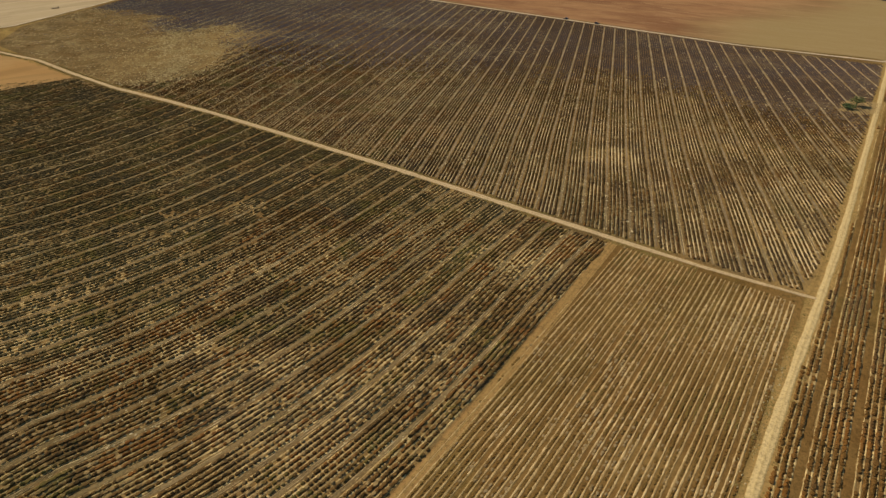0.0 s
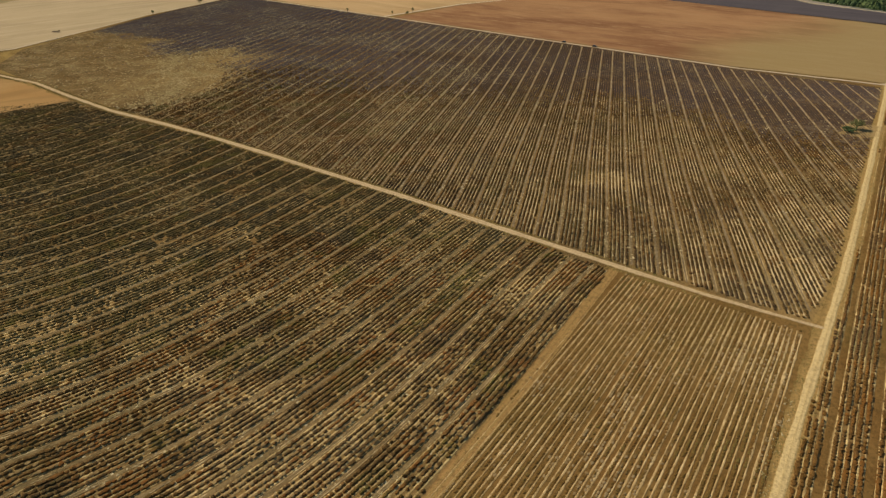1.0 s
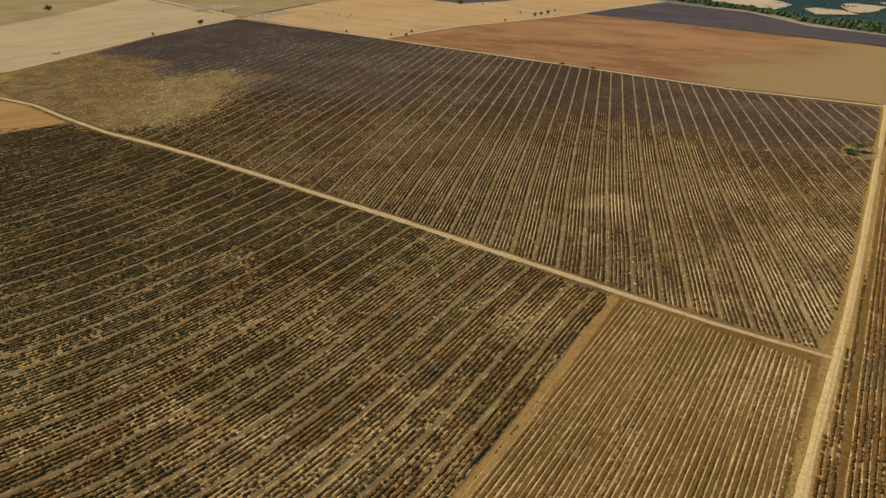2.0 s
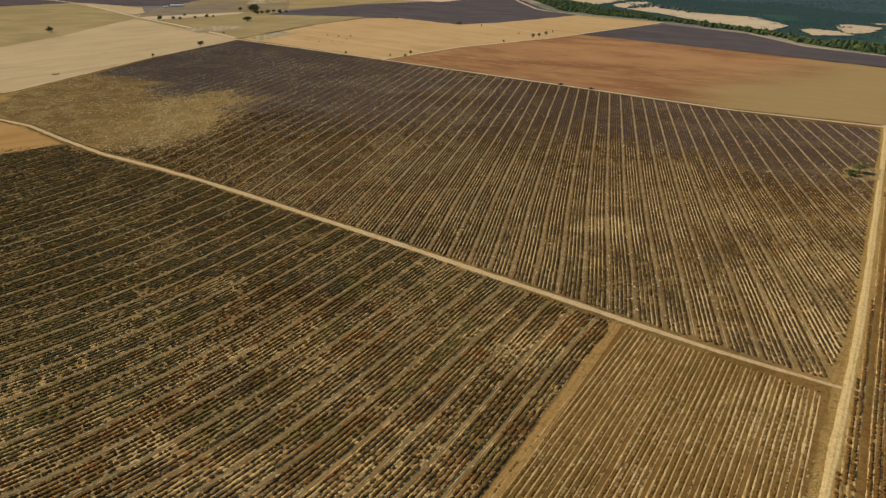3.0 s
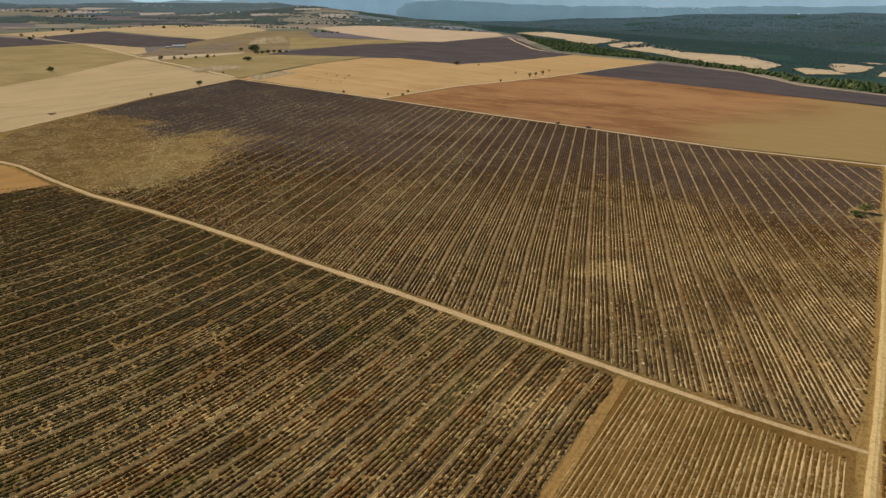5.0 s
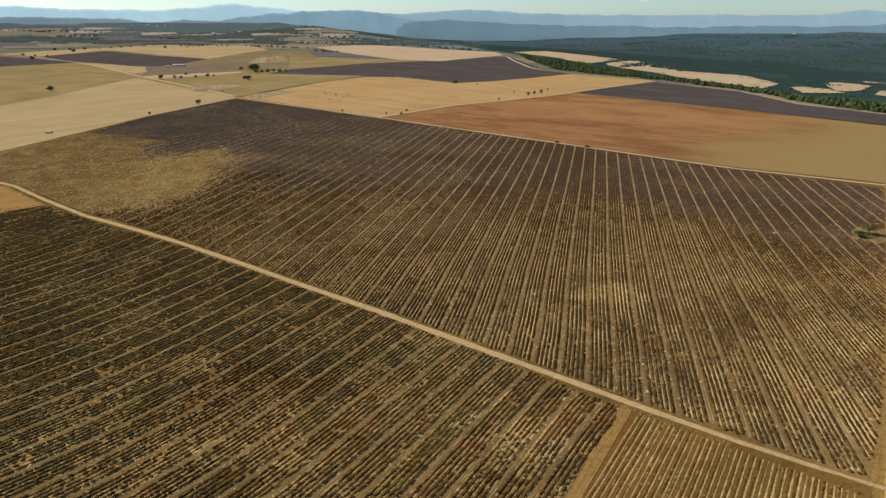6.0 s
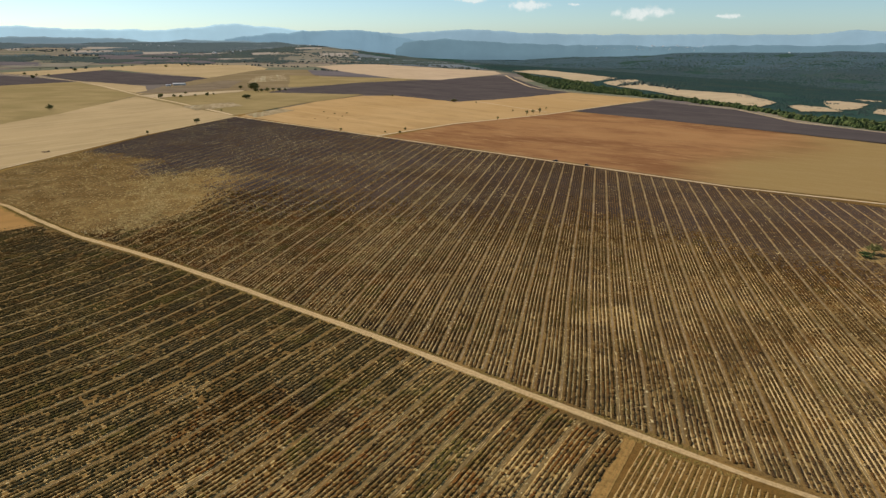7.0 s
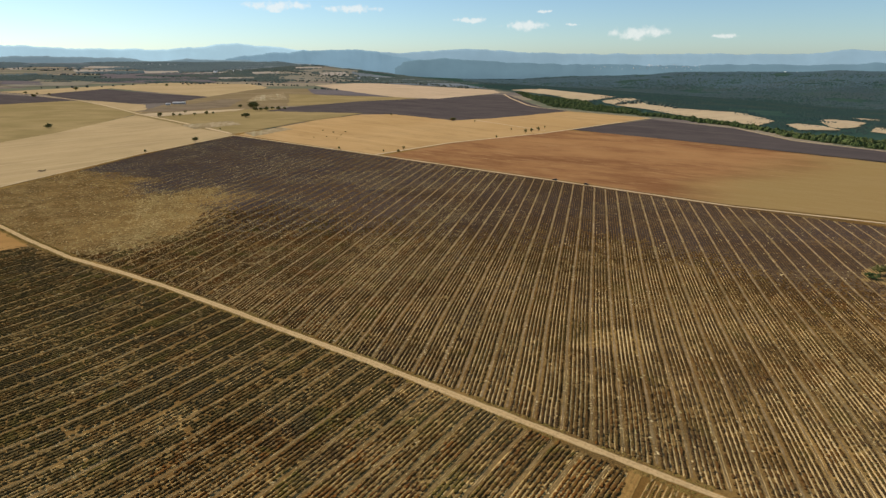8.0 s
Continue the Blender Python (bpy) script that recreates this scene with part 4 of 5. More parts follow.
def far_patch(name, quad, material, label):
    """A far field draped on the swelling ground."""
    a, b, c, d = (np.array(q, float) for q in quad)
    u, v = np.meshgrid(np.linspace(0, 1, 14), np.linspace(0, 1, 14))
    u, v = u[..., None], v[..., None]
    p = ((a * (1 - u) + d * u) * (1 - v) + (b * (1 - u) + c * u) * v).reshape(-1, 2)
    x, y = p.T
    x = x + (value_noise(x, y, 60, 3) - 0.5) * 24
    me = mesh_from(name, np.c_[x, y, height(x, y) + 0.9], grid_faces(14, 14), material, None, True)
    return tagged(new(name, me), label, "field", kind="structure")


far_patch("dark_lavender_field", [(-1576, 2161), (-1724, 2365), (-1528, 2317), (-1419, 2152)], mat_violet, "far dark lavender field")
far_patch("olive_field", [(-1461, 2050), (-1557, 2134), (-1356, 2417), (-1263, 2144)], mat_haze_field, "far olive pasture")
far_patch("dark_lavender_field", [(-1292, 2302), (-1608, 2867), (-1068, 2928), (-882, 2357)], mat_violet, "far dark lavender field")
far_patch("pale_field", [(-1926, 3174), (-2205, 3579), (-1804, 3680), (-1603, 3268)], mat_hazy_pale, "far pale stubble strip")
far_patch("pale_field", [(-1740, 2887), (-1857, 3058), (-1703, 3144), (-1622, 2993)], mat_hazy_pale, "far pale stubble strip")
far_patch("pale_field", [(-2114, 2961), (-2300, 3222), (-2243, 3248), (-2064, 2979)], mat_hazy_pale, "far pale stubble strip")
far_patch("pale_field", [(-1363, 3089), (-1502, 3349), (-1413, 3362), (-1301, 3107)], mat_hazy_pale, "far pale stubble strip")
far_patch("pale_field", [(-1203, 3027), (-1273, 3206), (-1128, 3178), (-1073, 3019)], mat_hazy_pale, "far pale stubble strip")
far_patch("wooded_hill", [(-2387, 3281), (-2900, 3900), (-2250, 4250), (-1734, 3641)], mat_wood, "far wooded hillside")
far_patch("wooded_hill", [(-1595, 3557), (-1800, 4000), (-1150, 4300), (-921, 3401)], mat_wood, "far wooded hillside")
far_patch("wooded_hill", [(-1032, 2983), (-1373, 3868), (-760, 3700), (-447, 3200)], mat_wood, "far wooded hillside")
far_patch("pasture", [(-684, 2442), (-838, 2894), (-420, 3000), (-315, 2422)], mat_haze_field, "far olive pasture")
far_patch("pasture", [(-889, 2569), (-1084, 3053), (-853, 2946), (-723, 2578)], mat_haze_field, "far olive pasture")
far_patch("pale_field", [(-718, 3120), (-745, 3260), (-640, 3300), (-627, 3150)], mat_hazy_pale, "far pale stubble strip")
CLEARINGS = [[(-1420, 2900), (-1500, 3040), (-1330, 3080), (-1270, 2930)], [(-1180, 2790), (-1260, 2900), (-1010, 2930), (-1000, 2830)],
             [(-520, 2640), (-560, 2790), (-440, 2830), (-400, 2690)], [(-830, 2700), (-880, 2810), (-740, 2800), (-720, 2720)],
             [(-960, 2520), (-1010, 2600), (-800, 2610), (-780, 2540)], [(-690, 2900), (-720, 2990), (-590, 3010), (-570, 2930)]]
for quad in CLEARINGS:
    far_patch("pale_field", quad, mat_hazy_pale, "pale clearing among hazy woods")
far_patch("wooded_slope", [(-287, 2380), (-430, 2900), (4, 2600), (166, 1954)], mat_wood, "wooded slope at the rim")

# ---------------------------------------------------------------- farm tracks in the distance
for line, width, z in (
    (FAR_EDGE, 3.6, 0.42), ([(-280, 835), (-332, 674), (-347, 591), (-366, 500), (-430, 455)], 2.6, 0.42),
    ([(-67, 672), (20, 765), (149, 852), (250, 944), (376, 1056)], 4.5, 0.43), ([(63, 1026), (112, 952), (158, 884)], 3.5, 0.45),
    ([(-290, 850), (-302, 864), (-430, 1000), (-563, 1134), (-720, 1310), (-878, 1471), (-1082, 1632), (-1277, 1753)], 5.5, 0.45),
    ([(183, 1690), (184, 1527), (197, 1322), (212, 1270)], 6.0, 0.45), ([(212, 1268), (262, 1196), (372, 1062)], 3.0, 0.44),
    ([(452, 905), (462, 780), (520, 688), (640, 560)], 3.5, 0.45), ([(300, 398), (420, 415), (560, 430)], 4.0, 0.43),
):
    ribbon("track", line, width, z - 0.06, mat_far_road, "pale dusty farm track between far fields", "track", 90, False, int(width * 10))
# A rough bank of bare red earth at the road's bend, and bare ground round the roadside trees.
flat_field("bare_earth", [(226, 316), (219, 309), (213, 300), (220, 293), (232, 296), (243, 309), (240, 314)], 0.16, mat_fallow, "trampled bare earth round the roadside trees", "ground")


# ---------------------------------------------------------------- trees
def cone(points, radii, sides=7):
    """A tapered limb along some points."""
    verts, faces = [], []
    for k, (p, r) in enumerate(zip(points, radii)):
        p = Vector(p)
        d = (Vector(points[min(k + 1, len(points) - 1)]) - Vector(points[max(k - 1, 0)])).normalized()
        u = d.orthogonal().normalized()
        w = d.cross(u)
        verts += [tuple(p + r * (math.cos(2 * math.pi * s / sides) * u + math.sin(2 * math.pi * s / sides) * w)) for s in range(sides)]
    for k in range(len(points) - 1):
        for s in range(sides):
            a, b = k * sides + s, k * sides + (s + 1) % sides
            faces += [(a, b, b + sides), (a, b + sides, a + sides)]
    return np.array(verts), np.array(faces)


def blob(seed):
    """A small ragged clump of leaves."""
    bm = bmesh.new()
    bmesh.ops.create_icosphere(bm, subdivisions=1, radius=1.0)
    rng = random.Random(seed)
    v = np.array([tuple(p.co * rng.uniform(0.65, 1.3)) for p in bm.verts])
    bm.verts.index_update()
    f = np.array([[p.index for p in fc.verts] for fc in bm.faces])
    bm.free()
    return v, f


def crown_mesh(name, centres, sizes, seed, material):
    rng = np.random.default_rng(seed)
    tv, tf = blob(seed)
    n = len(centres)
    turn = rng.uniform(0, 2 * np.pi, n)
    c, s = np.cos(turn), np.sin(turn)
    v = np.empty((n, len(tv), 3))
    jit = rng.uniform(0.75, 1.25, (n, len(tv)))
    v[..., 0] = (tv[:, 0] * c[:, None] - tv[:, 1] * s[:, None]) * jit * sizes[:, None] + centres[:, :1]
    v[..., 1] = (tv[:, 0] * s[:, None] + tv[:, 1] * c[:, None]) * jit * sizes[:, None] + centres[:, 1:2]
    v[..., 2] = tv[:, 2] * jit * sizes[:, None] * 0.8 + centres[:, 2:]
    f = (tf[None] + np.arange(n)[:, None, None] * len(tv)).reshape(-1, 3)
    return mesh_from(name, v.reshape(-1, 3), f, material)


def part(name, mesh, parent, label=""):
    ob = new(name, mesh)
    ob.parent = parent
    return tagged(ob, label)


def tree(name, tall, wide, clumps, clump, seed, label, base=0.28, leaf=None, group=""):
    """Trunk, limbs and an uneven crown with gaps."""
    rng = np.random.default_rng(seed)
    root = new(name)
    tagged(root, label, "tree" if tall > 3 else "shrub", group)
    r = tall * 0.035
    fork = tall * base
    part("trunk", mesh_from("trunk", *cone([(0, 0, -0.2), (r * 0.6, 0, fork * 0.5), (0, r * 0.4, fork), (0.1, 0.1, tall * 0.7)], [r * 1.5, r, r * 0.85, r * 0.3]), mat_bark), root)
    hubs = [np.array([0, 0, tall * 0.78])]
    for k in range(5):
        a = 2 * math.pi * (k + rng.uniform(-0.3, 0.3)) / 5
        reach = wide * 0.36 * rng.uniform(0.7, 1.15)
        end = np.array([math.cos(a) * reach, math.sin(a) * reach, tall * rng.uniform(0.45, 0.72)])
        mid = end * (0.5, 0.5, 0) + np.array([0, 0, fork + (end[2] - fork) * 0.6])
        part("limb", mesh_from("limb", *cone([(0, 0, fork * 0.95), tuple(mid), tuple(end)], [r * 0.6, r * 0.42, r * 0.15], 5), mat_bark), root)
        hubs.append(end)
    hubs = np.array(hubs)
    c = hubs[rng.integers(0, len(hubs), clumps)] + rng.normal(0, 1, (clumps, 3)) * (wide * 0.15, wide * 0.15, tall * 0.11)
    c[:, 2] = np.clip(c[:, 2], fork * 0.9, tall * 0.97)
    part("crown", crown_mesh("crown", c, clump * rng.uniform(0.6, 1.3, clumps), seed, leaf or mat_leaf), root)
    return root


def ground_z(x, y):
    return float(height(np.array([float(x)]), np.array([float(y)]))[0])


# By the road: a small dark oak, a leafy shrub before it.
tree("oak_tree", 5.2, 6.2, 170, 0.42, 3, "dark spreading oak beside the gravel road", 0.25).matrix_world = pose(226.5, 307, 0.1, 0, 0, 20)
tree("roadside_shrub", 2.7, 5.6, 130, 0.40, 9, "low yellow-green shrub beside the gravel road", 0.1, mat_scrub).matrix_world = pose(219.5, 303, 0.1, 0, 0, 70)

KINDS = [tree("field_tree", 8.0, 7.5, 130, 0.75, 20 + k, "round dark-green tree standing alone in dry fields", 0.22, None, "scattered field trees") for k in range(4)]
KINDS.append(tree("young_tree", 5.5, 2.6, 60, 0.45, 31, "slim young tree along a dusty track", 0.25, None, "young trees along the track"))
KINDS.append(tree("broad_tree", 13.0, 19.0, 320, 1.2, 33, "broad old tree in a farm grove", 0.15))
KINDS.append(tree("bush_clump", 7.0, 12.0, 200, 0.85, 35, "dense dark bush in dry fallow", 0.1))
# kind, x, y, scale
PLACES = [
    (0, -585, 910, 1.0), (1, -305, 764, 0.9), (4, -327, 682, 0.9), (2, -499, 1083, 1.0), (3, -479, 1093, 0.7),
    (0, -467, 1093, 0.6), (1, -445, 1103, 0.7), (2, -431, 1124, 0.8), (3, -423, 1134, 0.7), (0, -485, 1156, 0.6),
    (1, -412, 1253, 1.1), (5, -385, 1253, 1.0), (2, -362, 1195, 1.2), (3, -352, 1199, 1.1), (0, -343, 1205, 1.0),
    (1, -333, 1212, 1.0), (2, -322, 1217, 0.9), (3, -311, 1222, 0.9), (6, -342, 1073, 1.0), (4, -319, 889, 0.8),
]
PLACES += [
    (4, -113, 705, 0.9), (3, -43, 690, 0.55), (4, -38, 706, 1.0), (4, 79, 801, 1.0), (4, 124, 848, 1.5),
    (4, 135, 861, 1.4), (4, 146, 873, 1.55), (6, 25, 1017, 0.7), (4, 61, 992, 0.8), (4, 162, 910, 0.9),
    (4, 109, 885, 0.8), (2, -1054, 1568, 1.2), (0, -1141, 1892, 1.3), (1, -1060, 1640, 1.0), (3, -1120, 1680, 1.0),
    (0, -1180, 1720, 0.9), (2, -960, 2120, 1.2), (1, -900, 2160, 1.0), (4, -60, 690, 0.7), (4, -85, 1100, 1.0),
]
PLACES += [  # small low bushes set for the dark dashes on the golden stubble
    (6, -167, 882, 0.17), (6, -148, 863, 0.18), (6, -132, 833, 0.16), (6, -149, 816, 0.13), (6, -132, 869, 0.18), (6, -132, 800, 0.12), (6, -165, 811, 0.14),
]
used = set()
for kind, x, y, k in PLACES:
    m = pose(x, y, ground_z(x, y) + 0.2, 0, 0, (x * 37 + y * 11) % 360) @ Matrix.Diagonal((k, k, k, 1))
    if kind in used:
        copy_thing(KINDS[kind], m)
    else:
        KINDS[kind].matrix_world = m
        used.add(kind)


def woodland(name, x, y, size, seed, material, label, sink=0.35, tallness=1.35, rings=2, soft=True):
    """Crowns past counting."""
    rng = np.random.default_rng(seed)
    z = height(x, y)
    size = size * rng.uniform(0.7, 1.35, len(x))
    tv, tf = dome(rings, 5, seed)
    n = len(x)
    turn = rng.uniform(0, 2 * np.pi, n)
    c, s = np.cos(turn), np.sin(turn)
    v = np.empty((n, len(tv), 3), np.float32)
    jit = rng.uniform(0.75, 1.25, (n, len(tv)))
    v[..., 0] = (tv[:, 0] * c[:, None] - tv[:, 1] * s[:, None]) * size[:, None] * jit + x[:, None]
    v[..., 1] = (tv[:, 0] * s[:, None] + tv[:, 1] * c[:, None]) * size[:, None] * jit + y[:, None]
    v[..., 2] = (tv[:, 2] * tallness * jit - sink) * size[:, None] + z[:, None]
    f = (tf[None] + np.arange(n)[:, None, None] * len(tv)).reshape(-1, 3)
    return tagged(new(name, mesh_from(name, v.reshape(-1, 3), f, material, None, soft)), label, "trees", kind="stuff")


def along_line(points, step, spread, seed):
    rng = np.random.default_rng(seed)
    p = np.array(points, float)
    n = int(np.hypot(*np.diff(p, axis=0).T).sum() / step)
    q = resample(points, max(n, 2))
    return (q + rng.normal(0, spread, q.shape)).T


rng = np.random.default_rng(5)
# the belt along the rim
bx, by = rng.uniform(200, 760, 90000), rng.uniform(430, 1760, 90000)
bd = rim_distance(bx, by)
wide_belt = 22 + 34 * value_noise(bx, by, 120, 2) + 70 * smooth(1130, 1250, by) * smooth(1680, 1400, by) + 34 * smooth(900, 760, by)
ok = (bd > 3 + 14 * value_noise(bx, by, 25, 8)) & (bd < wide_belt) & (rng.random(90000) < 0.25 + 0.75 * smooth(0.3, 0.55, fbm(bx, by, 30, 12)))
clear = np.zeros(len(bx), bool)
for fname, poly, mat, label in FIELDS:
    if fname == "pale_field":
        clear |= inside(bx, by, poly)
ok &= ~clear
woodland("tree_belt", bx[ok], by[ok], np.where(by[ok] > 1150, 2.0, 2.2) * (0.4 + 1.1 * rng.random(ok.sum()) ** 1.6), 6, mat_scrub, "belt of mixed green scrub and trees on the rim", 0.1, 1.5, 2, False)
# the wooded valley
fx, fy = rng.uniform(150, 3600, 330000), rng.uniform(300, 4700, 330000)
fd, fr = rim_distance(fx, fy), np.hypot(fx, fy)
ok = (fd > 60) & (fr < 4450) & (fx < fy * 1.15 + 100) & (rng.random(330000) < np.clip(1600.0 / fr, 0.33, 1))
for fname, poly, mat, label in FIELDS:
    if fname == "pale_field":
        ok &= ~inside(fx + (fbm(fx, fy, 30, 61) - 0.5) * 70, fy + (fbm(fx, fy, 30, 62) - 0.5) * 90, poly)
ok &= (fbm(fx, fy, 160, 44) < 0.72)
# Farther trees take the bluer colours that stand in for haze.
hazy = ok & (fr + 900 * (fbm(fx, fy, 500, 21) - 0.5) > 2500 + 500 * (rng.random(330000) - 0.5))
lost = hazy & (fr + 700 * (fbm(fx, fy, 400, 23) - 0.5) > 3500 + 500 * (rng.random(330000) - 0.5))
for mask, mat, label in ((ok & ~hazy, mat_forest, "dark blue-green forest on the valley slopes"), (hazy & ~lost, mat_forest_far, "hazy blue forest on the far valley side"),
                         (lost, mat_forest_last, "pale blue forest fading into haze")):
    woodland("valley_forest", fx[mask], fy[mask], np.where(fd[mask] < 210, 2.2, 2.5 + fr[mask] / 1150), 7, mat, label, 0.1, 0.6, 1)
# far hedges, copses and avenue trees on the plateau
hx, hy = [], []
HEDGES = [
    ([(-1040, 2338), (-800, 2280)], 20, 3),
    ([(-1975, 2987), (-1905, 2987)], 4, 2),
    ([(-960, 2255), (-880, 2250)], 8, 4),
    ([(-1330, 2010), (-1180, 2060), (-1060, 2330)], 40, 4),
    ([(-720, 2260), (-560, 2180), (-480, 2150)], 16, 6),
    ([(-300, 2395), (-200, 2290)], 10, 6),
    ([(-420, 1990), (-330, 1890)], 12, 5),
    ([(-1700, 2700), (-1640, 2740), (-1560, 2780)], 6, 5),
    ([(-1560, 3300), (-1280, 3200), (-1000, 3000)], 14, 30),
    ([(-2300, 3000), (-1900, 3050), (-1500, 2950)], 16, 30),
]
HEDGES += [
    ([(-980, 2900), (-800, 2850), (-600, 2700), (-420, 2560)], 9, 26),
    ([(-900, 2480), (-700, 2420), (-400, 2440)], 12, 14),
    ([(-2000, 2500), (-1700, 2600), (-1400, 2560)], 22, 20),
    ([(-560, 2620), (-420, 2720), (-330, 2600)], 10, 22),
    ([(-1250, 2650), (-1050, 2620)], 14, 10),
    ([(440, 1380), (500, 1500)], 9, 2),
    ([(395, 1345), (470, 1400)], 9, 3),
    ([(480, 1460), (500, 1260)], 12, 4),
    ([(-360, 2420), (-120, 2320), (120, 1990)], 7, 14),
]
for line, step, spread in HEDGES:
    x, y = along_line(line, step, spread, int(step * 7 + len(hx)))
    hx.append(x)
    hy.append(y)
hx, hy = np.concatenate(hx), np.concatenate(hy)
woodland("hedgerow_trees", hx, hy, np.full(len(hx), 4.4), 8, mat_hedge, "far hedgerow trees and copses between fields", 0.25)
wx, wy = rng.uniform(-2900, 150, 170000), rng.uniform(2330, 4500, 170000)
knolls = smooth(-0.50, -0.40, wx / wy) * smooth(0.02, -0.06, wx / wy) * smooth(2380, 2520, wy + (fbm(wx, wy, 150, 17) - 0.5) * 260)
thick = fbm(wx, wy * 1.8, 260, 13, 5) + 0.085 * knolls + 0.04 * smooth(2900, 3300, wy) + 0.03 * (rng.random(170000) - 0.5)
ok = (thick > 0.535) & (np.hypot(wx, wy) < 4600) & (rim_distance(wx, wy) < 300) & (wx > -wy * 0.85)
for quad in CLEARINGS:
    ok &= ~inside(wx, wy, quad)
# Past this range the crowns take the paler, haze-tinted colour.
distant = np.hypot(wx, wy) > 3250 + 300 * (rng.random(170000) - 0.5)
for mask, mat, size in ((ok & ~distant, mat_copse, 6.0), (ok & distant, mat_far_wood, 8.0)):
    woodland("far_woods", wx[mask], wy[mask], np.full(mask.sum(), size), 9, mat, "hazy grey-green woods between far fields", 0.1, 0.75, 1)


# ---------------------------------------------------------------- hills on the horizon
# Hills with distance haze put into their colour and their glow.
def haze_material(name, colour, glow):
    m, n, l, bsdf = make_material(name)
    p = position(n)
    # Uneven shading of the hillsides, put into the colour as noise.
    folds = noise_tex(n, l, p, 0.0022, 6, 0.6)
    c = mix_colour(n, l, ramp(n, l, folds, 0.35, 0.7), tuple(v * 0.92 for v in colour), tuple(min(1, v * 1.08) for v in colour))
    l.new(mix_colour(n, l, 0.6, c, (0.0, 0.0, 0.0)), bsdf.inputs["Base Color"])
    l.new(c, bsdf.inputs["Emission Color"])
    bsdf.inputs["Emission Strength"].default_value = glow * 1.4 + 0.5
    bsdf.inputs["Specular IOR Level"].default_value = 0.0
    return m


def crest(profile, reach):
    """Height of a crest by azimuth, from its bearings (degrees) and rises over the eye's level (per cent)."""
    bearing, rise = np.array(profile, float).T
    az = np.radians(bearing)
    z = 105 + reach * rise / 100
    return lambda a: np.interp(a, az, z), az[0], az[-1]


def ridge(name, profile, reach, depth, material, label, seed):
    """A range of hills: a front that climbs in folds to the crest, and a back."""
    top, a0, a1 = crest(profile, reach)
    na, nr = 260, 12
    a = np.linspace(a0, a1, na)
    s = np.linspace(0, 1, nr)
    aa, ss = np.meshgrid(a, s)
    r = reach - depth * (1 - ss)
    x, y = r * np.sin(aa), r * np.cos(aa) + 41
    crest_z = top(aa) + (fbm(aa * 4000, aa * 0, 90, seed, 4) - 0.5) * 20 + (fbm(aa * 4000, aa * 0, 18, seed + 5, 3) - 0.5) * 5
    low = -60.0
    z = low + (crest_z - low) * (ss ** 0.7) + (fbm(x, y, 260, seed, 4) - 0.5) * 50 * ss * (1 - ss)
    verts = np.c_[x.ravel(), y.ravel(), z.ravel()]
    back = np.c_[(reach + 25) * np.sin(a), (reach + 25) * np.cos(a) + 41, np.full(na, low)]
    me = mesh_from(name, np.r_[verts, back], grid_faces(na, nr + 1), material, None, True)
    return tagged(new(name, me), label, "hills", kind="structure")


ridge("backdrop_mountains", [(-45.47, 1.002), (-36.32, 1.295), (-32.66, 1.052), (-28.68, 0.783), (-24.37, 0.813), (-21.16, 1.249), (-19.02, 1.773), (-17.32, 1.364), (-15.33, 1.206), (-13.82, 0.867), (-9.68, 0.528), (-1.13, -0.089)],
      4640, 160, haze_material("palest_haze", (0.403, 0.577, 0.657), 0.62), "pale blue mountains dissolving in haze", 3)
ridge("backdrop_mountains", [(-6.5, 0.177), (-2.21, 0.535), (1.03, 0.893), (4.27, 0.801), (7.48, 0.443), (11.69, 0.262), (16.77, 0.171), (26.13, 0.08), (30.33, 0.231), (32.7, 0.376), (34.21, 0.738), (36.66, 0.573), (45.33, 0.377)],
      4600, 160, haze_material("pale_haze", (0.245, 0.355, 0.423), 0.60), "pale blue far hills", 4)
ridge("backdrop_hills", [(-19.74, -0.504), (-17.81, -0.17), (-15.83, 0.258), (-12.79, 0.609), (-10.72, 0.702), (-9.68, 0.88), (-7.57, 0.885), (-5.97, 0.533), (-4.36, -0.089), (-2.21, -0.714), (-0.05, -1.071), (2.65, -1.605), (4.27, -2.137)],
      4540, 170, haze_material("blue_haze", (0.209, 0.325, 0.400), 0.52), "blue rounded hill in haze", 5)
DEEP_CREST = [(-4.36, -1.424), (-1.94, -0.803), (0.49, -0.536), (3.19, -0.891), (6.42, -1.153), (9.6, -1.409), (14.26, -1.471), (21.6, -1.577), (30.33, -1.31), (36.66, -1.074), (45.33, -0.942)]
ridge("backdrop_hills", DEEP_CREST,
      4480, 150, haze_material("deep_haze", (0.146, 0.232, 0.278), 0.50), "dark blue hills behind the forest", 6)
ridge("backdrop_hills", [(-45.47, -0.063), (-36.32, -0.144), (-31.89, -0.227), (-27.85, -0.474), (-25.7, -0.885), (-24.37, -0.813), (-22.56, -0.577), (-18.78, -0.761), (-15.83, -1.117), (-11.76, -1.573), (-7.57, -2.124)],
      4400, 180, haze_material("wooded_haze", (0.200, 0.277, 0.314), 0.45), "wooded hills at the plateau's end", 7)


